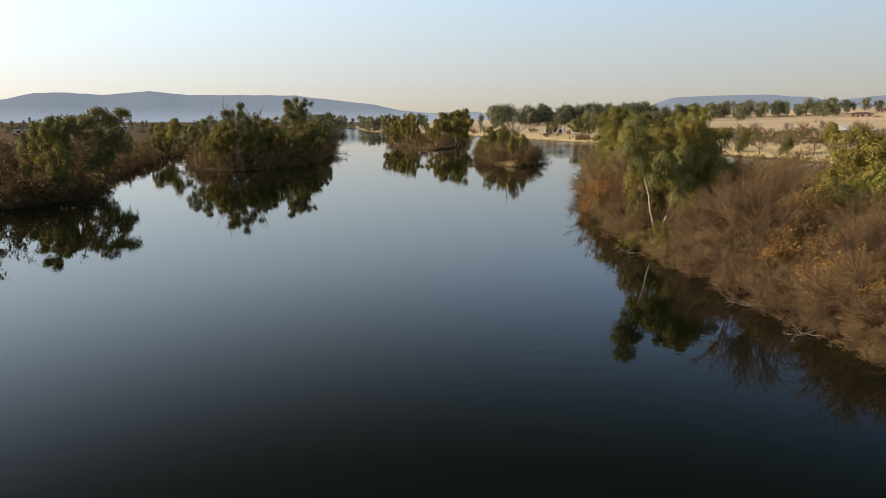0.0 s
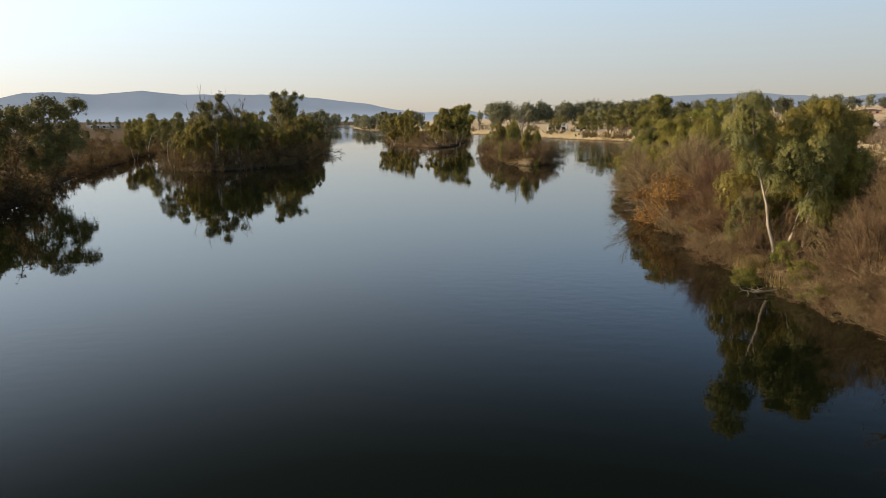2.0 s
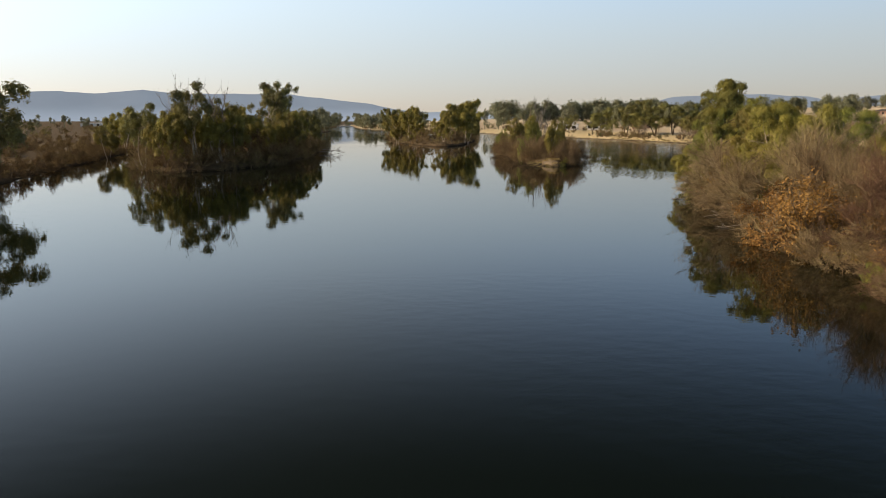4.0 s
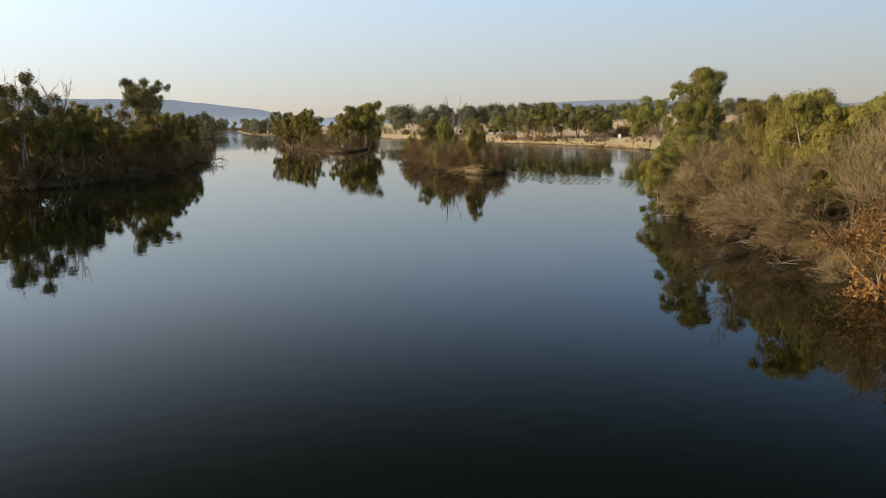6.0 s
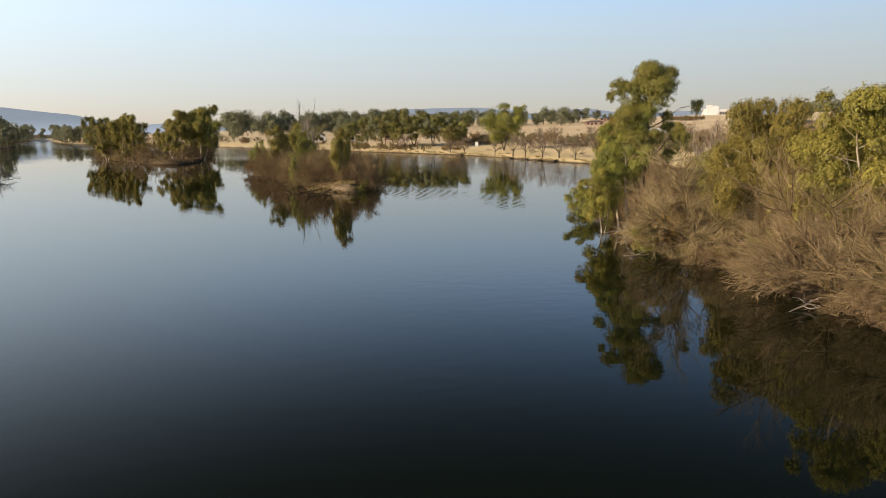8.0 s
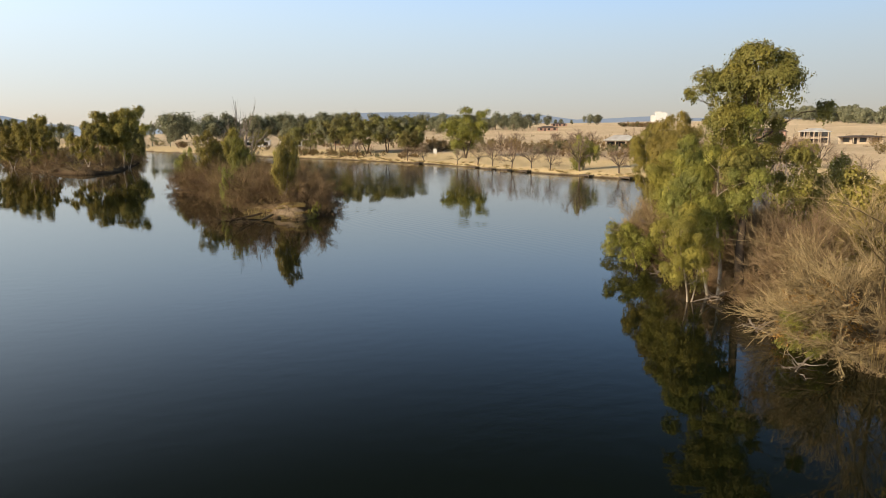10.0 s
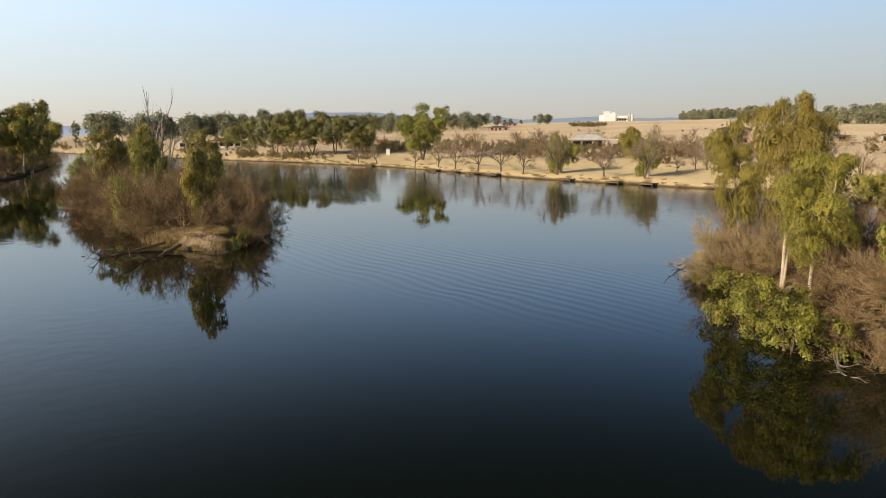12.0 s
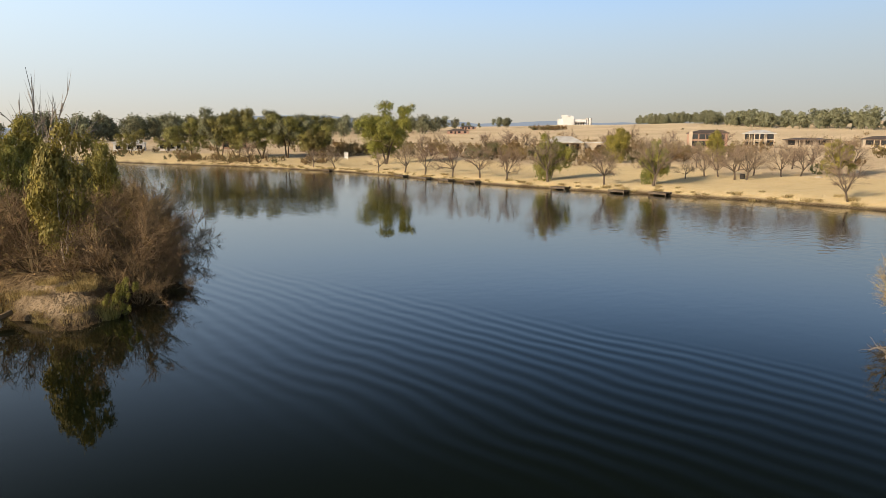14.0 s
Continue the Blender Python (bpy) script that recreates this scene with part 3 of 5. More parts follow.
def build_water():
    m = bpy.data.materials.new("river water")
    m.use_nodes = True
    n, l = m.node_tree.nodes, m.node_tree.links
    p = n["Principled BSDF"]
    p.inputs["Base Color"].default_value = (0.0052, 0.0082, 0.0036, 1)
    p.inputs["Roughness"].default_value, p.inputs["IOR"].default_value = 0.02, 1.333
    p.inputs["Specular IOR Level"].default_value = 0.45
    tc = n.new("ShaderNodeTexCoord")
    mp = n.new("ShaderNodeMapping")
    mp.inputs["Scale"].default_value = (1.1, 1.5, 1)
    l.new(tc.outputs["Object"], mp.inputs["Vector"])
    k = n.new("ShaderNodeTexNoise")
    k.inputs["Scale"].default_value, k.inputs["Detail"].default_value = 1.0, 2
    l.new(mp.outputs[0], k.inputs["Vector"])
    def dot(vec):
        d = n.new("ShaderNodeVectorMath")
        d.operation = "DOT_PRODUCT"
        l.new(tc.outputs["Object"], d.inputs[0])
        d.inputs[1].default_value = vec
        return d.outputs["Value"]

    def ramp(value, *stops):
        r = n.new("ShaderNodeMapRange")
        r.interpolation_type = "SMOOTHSTEP"
        for name, v in zip(("From Min", "From Max", "To Min", "To Max"), stops):
            r.inputs[name].default_value = v
        l.new(value, r.inputs["Value"])
        return r.outputs[0]

    def calc(op, p0, p1=0.0):
        c = n.new("ShaderNodeMath")
        c.operation = op
        for i, v in enumerate((p0, p1)):
            if isinstance(v, (int, float)):
                c.inputs[i].default_value = v
            else:
                l.new(v, c.inputs[i])
        return c.outputs[0]

    # the wake of ripples that spreads from the near island
    across, length = dot((0.948, 0.318, 0)), dot((0.318, -0.948, 0))
    zone = calc("MULTIPLY", ramp(across, 57, 62, 0, 1), ramp(across, 69.5, 71.5, 1, 0))
    zone = calc("MULTIPLY", zone, calc("MULTIPLY", ramp(length, -142, -134, 0, 1), ramp(length, -116, -98, 1, 0)))
    bend = n.new("ShaderNodeTexNoise")
    bend.inputs["Scale"].default_value = 0.15
    l.new(tc.outputs["Object"], bend.inputs["Vector"])
    phase = calc("MULTIPLY", calc("ADD", dot((0.99, 0.13, 0)), calc("MULTIPLY", bend.outputs["Fac"], 1.6)), 8.2)
    wake = calc("MULTIPLY", calc("MULTIPLY", calc("SINE", phase), 0.14), zone)
    # patches of breeze
    patch = n.new("ShaderNodeTexNoise")
    patch.inputs["Scale"].default_value, patch.inputs["Detail"].default_value = 0.03, 3
    l.new(tc.outputs["Object"], patch.inputs["Vector"])
    calm = calc("MULTIPLY", calc("SUBTRACT", k.outputs["Fac"], 0.5), ramp(patch.outputs["Fac"], 0.4, 0.65, 0.06, 0.34))
    calm = calc("MULTIPLY", calm, ramp(across, 84, 104, 1.0, 6.0))
    l.new(ramp(across, 88, 112, 0.025, 0.09), p.inputs["Roughness"])
    b = n.new("ShaderNodeBump")
    b.inputs["Strength"].default_value, b.inputs["Distance"].default_value = 1.0, 0.016
    l.new(calc("ADD", calm, wake), b.inputs["Height"])
    l.new(b.outputs[0], p.inputs["Normal"])
    s = Shape()
    s.add([(-4600, -280, 0), (4600, -280, 0), (4600, 4800, 0), (-4600, 4800, 0)], [(0, 1, 2, 3)])
    tagged(piece("water", s, m), "calm dark river water mirroring sky and trees", "water", kind="structure")


build_water()


# ---- distance ----
def ridge(name, dist, rows, color, low=-40, label="hazy blue-grey hills on the horizon"):
    """A far range of hills: heading and angle above the level eye, in degrees."""
    s, n = Shape(), 240
    az = np.linspace(rows[0][0], rows[-1][0], n)
    el = np.interp(az, [r[0] for r in rows], [r[1] for r in rows])
    el = el + 0.03 * wobble(az, az * 0, 0.7) + 0.015 * wobble(az, az * 0, 0.23, 2)
    v = []
    for k in (0.0, 0.35, 0.7, 1.0):
        for a, e in zip(np.radians(az), np.radians(el)):
            d = dist * (1 + 0.12 * k)
            v.append((math.sin(a) * d, math.cos(a) * d, low + (8 + d * math.tan(e) - low) * k))
    s.add(v, [(j * n + i, j * n + i + 1, (j + 1) * n + i + 1, (j + 1) * n + i) for j in range(3) for i in range(n - 1)])
    m = bpy.data.materials.new("distant hills with haze glow")
    m.use_nodes = True
    nn, l = m.node_tree.nodes, m.node_tree.links
    p = nn["Principled BSDF"]
    t, tc, mix = nn.new("ShaderNodeTexNoise"), nn.new("ShaderNodeTexCoord"), nn.new("ShaderNodeMix")
    mix.data_type = "RGBA"
    t.inputs["Scale"].default_value, t.inputs["Detail"].default_value = 0.006, 6
    l.new(tc.outputs["Object"], t.inputs["Vector"])
    l.new(t.outputs["Fac"], mix.inputs["Factor"])
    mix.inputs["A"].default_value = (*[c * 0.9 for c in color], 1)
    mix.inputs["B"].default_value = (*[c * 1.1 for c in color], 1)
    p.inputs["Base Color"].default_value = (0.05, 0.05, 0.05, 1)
    # the haze is painted as emission: blue-grey slopes, paler towards the foot
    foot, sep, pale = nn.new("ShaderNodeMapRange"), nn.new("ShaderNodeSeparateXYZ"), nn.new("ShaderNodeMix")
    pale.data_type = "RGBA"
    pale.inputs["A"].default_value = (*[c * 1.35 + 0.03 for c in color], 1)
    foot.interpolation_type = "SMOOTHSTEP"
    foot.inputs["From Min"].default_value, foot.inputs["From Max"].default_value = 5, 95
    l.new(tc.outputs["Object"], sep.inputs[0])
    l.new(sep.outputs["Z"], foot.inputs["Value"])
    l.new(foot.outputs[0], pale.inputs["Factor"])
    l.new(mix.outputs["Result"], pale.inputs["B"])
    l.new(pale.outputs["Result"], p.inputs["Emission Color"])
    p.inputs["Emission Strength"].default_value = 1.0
    p.inputs["Roughness"].default_value = 1.0
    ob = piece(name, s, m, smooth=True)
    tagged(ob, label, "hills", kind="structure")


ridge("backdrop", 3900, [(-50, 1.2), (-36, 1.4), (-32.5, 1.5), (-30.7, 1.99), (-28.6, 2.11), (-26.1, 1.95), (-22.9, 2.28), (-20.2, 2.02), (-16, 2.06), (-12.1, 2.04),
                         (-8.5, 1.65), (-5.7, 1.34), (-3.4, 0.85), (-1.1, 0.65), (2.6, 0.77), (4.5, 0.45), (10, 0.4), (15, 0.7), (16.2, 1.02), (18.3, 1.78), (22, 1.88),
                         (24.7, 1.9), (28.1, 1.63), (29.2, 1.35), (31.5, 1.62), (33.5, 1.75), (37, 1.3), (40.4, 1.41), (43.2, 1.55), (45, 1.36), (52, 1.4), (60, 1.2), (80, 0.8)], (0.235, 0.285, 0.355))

# ---- plants ----
KINDS = {
    "gum": (lambda v: gum_tree(100 + v, 10, 2.7, 14000, 0.25, (0.34, 0.4, 0.3, 0.36)[v % 4], stems=(1, 2, 1, 2)[v % 4], limbs=10, trunk_r=0.008, clump=0.08, narrow=0.36, billows=24), "tall gum tree with pale trunk and hanging olive leaves", "tree", "gum trees on the banks"),
    "neargum": (lambda v: gum_tree(100 + v, 10, 2.6, 70000, 0.1, (0.42, 0.48, 0.4, 0.44)[v % 4], stems=(1, 2, 1, 2)[v % 4], limbs=11, trunk_r=0.008, narrow=0.32, clump=0.085, droop=1.0, spray=12, billows=23), "tall gum tree with pale trunk and hanging olive leaves", "tree", "gum trees on the banks"),
    "nearlow": (lambda v: gum_tree(220 + v, 8, 2.2, 72000, 0.105, 0.2, stems=2, limbs=12, trunk_r=0.008, narrow=0.32, clump=0.11, droop=0.9, billows=24, spray=12, leaf_mat=(GUM_LEAF, LIME_LEAF, GUM_LEAF, MID_LEAF)[v]), "bushy young gum tree with a dense rounded crown", "tree", "young gum trees"),
    "leangum": (lambda v: gum_tree((152, 167, 142, 143)[v], 10, (1.8, 1.85, 2.9, 1.7)[v], (95000, 52000, 60000, 80000)[v], (0.085, 0.085, 0.1, 0.088)[v], (0.46, 0.42, 0.34, 0.42)[v], ((0.1, 0.24), (0.14, 0.12), (-0.2, 0.04), (0.01, 0.05))[v], stems=(2, 1, 1, 2)[v], limbs=(12, 14, 10, 11)[v], trunk_r=(0.006, 0.011, 0.008, 0.0065)[v], narrow=0.32, clump=(0.07, 0.056, 0.084, 0.076)[v], billows=(24, 22, 22, 24)[v], spray=13, droop=0.95, bark=(PALE_BARK, BROWN_BARK, PALE_BARK, PALE_BARK)[v], leaf_mat=(LIME_LEAF, LIME_LEAF, GUM_LEAF, MID_LEAF)[v]), "gum tree with a crooked trunk leaning over the bank", "tree", "gum trees on the banks"),
    "lowgum": (lambda v: gum_tree(200 + v, 8, 2.3, 12000, 0.23, 0.1, stems=2, leaf_mat=(GUM_LEAF, LIME_LEAF, GUM_LEAF)[v % 3], limbs=12, trunk_r=0.01, clump=0.11, narrow=0.36, billows=25), "bushy young gum tree leafy almost to the ground", "tree", "young gum trees"),
    "islegum": (lambda v: gum_tree(250 + v, 10, 2.8, 15000, 0.28, (0.24, 0.34, 0.28, 0.12)[v % 4], stems=2, leaf_mat=(GUM_LEAF, GUM_LEAF, MID_LEAF, GUM_LEAF)[v % 4], limbs=13, trunk_r=0.009, clump=0.06, narrow=0.34, billows=34), "leafy gum tree on the wooded river island", "tree", "island trees"),
    "opengum": (lambda v: gum_tree((103, 112, 117)[v], 10, 2.5, 9000, 0.2, 0.55, stems=2, leaf_mat=MID_LEAF, limbs=9, trunk_r=0.009, clump=0.06, narrow=0.36, billows=19), "tall gum tree with an open crown in separate tufts", "tree", "island trees"),
    "broadgum": (lambda v: gum_tree(270 + v, 12, 4.6, 18000, 0.3, 0.24, stems=2, leaf_mat=MID_LEAF, limbs=13, trunk_r=0.011, clump=0.085, narrow=0.36, billows=36), "broad round-crowned gum tree on the shaded bank", "tree", "gum trees on the banks"),
    "farmid": (lambda v: gum_tree(300 + v, 12, 4.0, 14000, 0.31, (0.2, 0.3, 0.34, 0.26)[v % 4], stems=2, leaf_mat=(LIME_LEAF, MID_LEAF, HAZED_LEAF, MID_LEAF)[v % 4], bark=BROWN_BARK, clump=0.105, narrow=0.36, trunk_r=0.01, limbs=11, billows=22), "broad green tree on the far bank", "tree", "trees on the far bank"),
    "far": (lambda v: gum_tree(400 + v, 14, 4.4, 1500, 1.2, (0.16, 0.24, 0.12, 0.2, 0.16)[v % 5], stems=2, leaf_mat=HAZED_LEAF, bark=BROWN_BARK, clump=0.125, limbs=8, trunk_r=0.008, subs=1, narrow=0.3, billows=18), "dark green tree in a distant row", "tree", "distant trees"),
    "scrub": (lambda v: bare_shrub(500 + v, 5, 3.0, 14, 7, 9, (500, 700, 800, 700, 600, 500)[v], 0.12, (TWIG, TWIG_PALE, TWIG, TWIG_RED, TWIG_PALE, TWIG_BROWN)[v], (OLIVE_LEAF, STRAW_LEAF, UMBER_LEAF, UMBER_LEAF, OLIVE_LEAF, OLIVE_LEAF)[v], "thorn_bush", rise=(0.1, 1.4), thick=0.008, twig_r=0.011, long_twig=0.8, wood_mat=TWIG_DARK, wisps=6), "dense brown thorn bush with fine bare twigs on the bank", "bush", "bushes on the bank"),
    "dome": (lambda v: bare_shrub(520 + v, 6, 3.3, 20, 12, 13, (500, 900, 700, 1300, 1100, 1500)[v % 6], 0.1, (TWIG_PALE, TWIG, TWIG_PALE, TWIG_RED, TWIG_BROWN, TWIG_BROWN)[v % 6], (OLIVE_LEAF, STRAW_LEAF, OLIVE_LEAF, UMBER_LEAF, UMBER_LEAF, OLIVE_LEAF)[v % 6], "thorn_tree", rise=(0.12, 1.45), thick=0.009, twig_r=0.009, long_twig=1.1, wood_mat=TWIG_DARK, wisps=7), "large rounded thorn tree with dense fine bare twigs", "bush", "rounded thorn trees on the bank"),
    "inland": (lambda v: bare_shrub(540 + v, 5, 3.2, 9, 6, 8, 420, 0.22, TWIG, (OLIVE_LEAF, UMBER_LEAF, UMBER_LEAF, OLIVE_LEAF)[v % 4], "scrub_bush", rise=(0.2, 1.4), twig_r=0.018), "brown scrub bush behind the river bank", "bush", "scrub behind the bank"),
    "rust": (lambda v: bare_shrub(560 + v, 4, 2.6, 14, 8, 9, 4200, 0.14, TWIG, RUST_LEAF, "rusty_bush", rise=(0.05, 1.4)), "rust-coloured bush with withered leaves at the water", "bush", "rusty bushes"),
    "greenbush": (lambda v: gum_tree(580 + v, 3, 1.5, 11000, 0.085, 0.06, stems=3, limbs=7, trunk_r=0.012, leaf_mat=GREEN_LEAF, bark=BROWN_BARK, name="green_bush", droop=0.4, narrow=0.36, clump=0.13, subs=2, spray=10, billows=20), "low yellow-green bush overhanging the water", "bush", "green bushes"),
    "darkscrub": (lambda v: bare_shrub(600 + v, 4, 3.2, 9, 6, 9, 800, 0.24, TWIG_DARK, UMBER_LEAF, "dark_bush", twig_r=0.014, rise=(0.1, 1.4)), "dark bush at the water's edge", "bush", "dark bushes by the water"),
    "fieldbush": (lambda v: bare_shrub(640 + v, 3, 2.4, 6, 4, 5, 420, 0.3, TWIG_GREY, (UMBER_LEAF, OLIVE_LEAF, UMBER_LEAF, DARK_LEAF)[v % 4], "field_bush", twig_r=0.02, wisps=2), "dull brown bush in the dry field", "bush", "bushes in the field"),
    "banktree": (lambda v: bare_shrub(700 + v, 6, 3.0, 8, 9, 9, 0, 0.14, TWIG_GREY, None, "bare_tree", 0.24, 0.0095, 0.0095, wood_mat=DUSTY_BARK, long_twig=0.9, fork=(0.45, 1.35), wisps=6), "leafless low-branching tree on the mown bank", "tree", "bare trees along the lawn"),
    "snag": (lambda v: bare_shrub(860 + v, 10, 2.4, 9, 5, 3, 0, 0.1, GREY_BARK, None, "dead_tree", 0.35, 0.006, 0.02, fork=(0.95, 1.5), long_twig=1.2), "tall dead grey snag among the island trees", "tree", "dead trees"),
    "stems": (lambda v: bare_shrub(880 + v, 10, 2.6, 8, 5, 3, 0, 0.1, GREY_BARK, None, "dead_tree", 0, 0.0115, 0.03, (1.1, 1.5), long_twig=1.4), "fan of tall thin dead grey stems", "tree", "dead trees"),
    "drift": (lambda v: drift(900 + v, 4), "grey dead branch lying half in the water", "driftwood", "fallen branches"),
    "darkdrift": (lambda v: drift(900 + v, 4, 9, TWIG_DARK), "dark dead branch fallen into the river", "driftwood", "fallen branches"),
    "straw": (lambda v: tussock(950 + v, 0.7, 0.7, 240, STRAW), "tuft of dry straw-coloured grass", "grass", "grass tufts"),
    "sheaf": (lambda v: tussock(970 + v, 0.95, 0.6, 1500, STRAW), "dense round tuft of yellow grass on the bank", "grass", "grass tufts"),
    "reed": (lambda v: tussock(960 + v, 1.3, 0.7, 420, REED), "clump of yellow-green reeds by the water", "reeds", "reed clumps"),
}
rs = np.random.default_rng(5)


def depth_in(poly, x, y):
    return float(inside_by(poly, np.array([x]), np.array([y]))[0])


def scatter(kind, variants, test, box, count, gap, size, taken=(), only=None):
    got = list(taken)
    n = 0
    for _ in range(count * 40):
        x, y = rs.uniform(box[0], box[2]), rs.uniform(box[1], box[3])
        if all((x - p) ** 2 + (y - q) ** 2 > gap * gap for p, q in got) and test(x, y):
            got.append((x, y))
            plant(kind, int(rs.integers(variants)) if only is None else only, x, y, rs.uniform(*size))
            n += 1
            if n >= count:
                break


def gums(rows):
    for x, y, h, v, k in rows:
        plant(k, v, x, y, h / {"gum": 10, "leangum": 10, "lowgum": 8, "islegum": 10, "neargum": 10, "opengum": 10, "nearlow": 8, "farmid": 12, "far": 14}[k])


# right bank
for x, y, h, v in [(24.5, 105.8, 9.6, 0), (25.1, 105.1, 12.1, 1), (35.5, 121.5, 7.9, 2)]:
    plant("leangum", v, x, y, h / 10, 0, wide=(1.0, 1.15, 0.72)[v])
gums([(36, 109, 5.5, 1, "lowgum"), (33, 101.5, 5, 0, "lowgum"), (28.5, 99, 4.2, 2, "lowgum"), (38, 104.5, 5, 2, "lowgum"), (31, 104, 5.4, 0, "lowgum"), (34, 106.5, 5, 2, "lowgum"), (29.5, 101.5, 4.6, 2, "lowgum"), (25.2, 95.2, 8.0, 0, "nearlow"),
      (22.9, 87.8, 7.8, 2, "nearlow"), (24.2, 85.0, 8.0, 0, "nearlow"), (30.6, 115.0, 6.4, 2, "neargum"), (39.5, 64, 7, 2, "lowgum"), (30, 91, 7.5, 1, "nearlow"), (37, 60, 8.0, 0, "lowgum"), (40, 57, 7.4, 2, "lowgum"), (27.5, 48.5, 4.4, 1, "nearlow"), (33, 50, 5.5, 1, "lowgum"), (27, 80, 6, 2, "nearlow")])
plant("leangum", 3, 16.9, 53.6, 0.96, 0)
plant("neargum", 2, 19.4, 55.6, 0.88)
plant("nearlow", 3, 16.6, 56.8, 0.5, wide=0.95)
plant("sheaf", 0, 15.5, 53.6, 1.25, 40)
for x, y, s, v in [(13.9, 50.4, 0.55, 0), (14.5, 51.4, 0.45, 1), (16.8, 52.4, 0.5, 1), (15.9, 62.6, 0.45, 1), (15.5, 46.9, 0.4, 0)]:
    plant("greenbush", v, x, y, s, x * 70 % 360)
plant("drift", 1, 14.4, 48.4, 0.5, 200, 0.1, z=0.2)
for x, y, s in [(15.4, 50.4, 1.2), (15.9, 50.9, 1.1), (15.6, 49.6, 0.9), (16.4, 48.9, 0.8), (15.4, 53.4, 0.8)]:
    plant("straw", int(y) % 3, x, y, s)
plant("nearlow", 0, 19.4, 58.4, 1.07, wide=1.05)
plant("nearlow", 2, 21.8, 57.6, 1.0, wide=1.05)
plant("neargum", 3, 22.5, 105.9, 0.58, wide=0.8)
plant("neargum", 1, 33.4, 117.9, 0.87, wide=0.75)
plant("stems", 0, 38.8, 113.7, 1.02, wide=0.7)
plant("stems", 1, 40.2, 114.9, 0.85, wide=0.7)
for x, y, s, k, v in [(17.0, 74.5, 1.1, "rust", 0), (17.0, 70, 1.15, "rust", 1), (18.5, 64, 1.0, "rust", 0), (26.9, 113.2, 1.1, "greenbush", 0), (27.9, 115.6, 1.05, "greenbush", 1), (20.6, 98.6, 0.65, "greenbush", 1), (25, 56, 1.2, "rust", 0), (30, 62, 1.2, "rust", 1), (25, 47.6, 1.1, "rust", 1), (20, 37, 0.9, "rust", 0), (24.5, 38, 1.1, "greenbush", 0),
                      (26, 34, 1.0, "greenbush", 1), (20.6, 84, 0.7, "greenbush", 0), (16.2, 49.5, 0.5, "greenbush", 1), (33, 121, 0.6, "greenbush", 0), (28, 44, 1.2, "greenbush", 1), (31, 38, 1.3, "greenbush", 0), (19.5, 42, 0.7, "greenbush", 0), (21, 47, 0.8, "rust", 0), (24, 46, 1.0, "rust", 1), (20, 33, 0.9, "rust", 0), (19.5, 28, 0.7, "rust", 1), (29, 52, 1.0, "rust", 0), (18.2, 58, 0.8, "greenbush", 1), (23, 66, 1.1, "rust", 1), (26, 72, 0.9, "greenbush", 0), (22.5, 92, 0.5, "greenbush", 1), (22, 99, 0.7, "rust", 0)]:
    plant(k, v, x, y, s)
# shore: low bushes leaning over the water, then large rounded domes
def shore_x(y):
    return float(np.interp(y, [p[1] for p in RIGHT[1:17]], [p[0] for p in RIGHT[1:17]]))


for i in range(60):
    y = 22 + i * 1.65 + rs.uniform(-0.5, 0.5)
    if abs(y - 50.5) > 2.2:
        v = int(rs.integers(5))
        plant("scrub", (3 if v in (1, 4) else v) if y < 48 else v, shore_x(y) + rs.uniform(0.3, 1.7), y, rs.choice([0.26, 0.32, 0.4, 0.5]) * (0.5 if 46 < y < 54 else 1.0 if y < 76 else 0.8), wide=1.3)
for i in range(34):
    y = 23 + i * 1.15 + rs.uniform(-0.4, 0.4)
    if abs(y - 51.5) > 2.4:
        plant("scrub", (5, 3, 0, 5)[i % 4], shore_x(y) + rs.uniform(-0.1, 1.0), y, rs.uniform(0.26, 0.42) * (0.5 if 46 < y < 54 else 1.0), wide=1.35)
for i in range(26):
    y = 22.5 + i * 1.1 + rs.uniform(-0.4, 0.4)
    plant("scrub", (2, 5, 4, 0)[i % 4], shore_x(y) + rs.uniform(1.2, 2.8), y, rs.uniform(0.42, 0.62) * (0.6 if 45 < y < 54 else 1.0), wide=1.25)
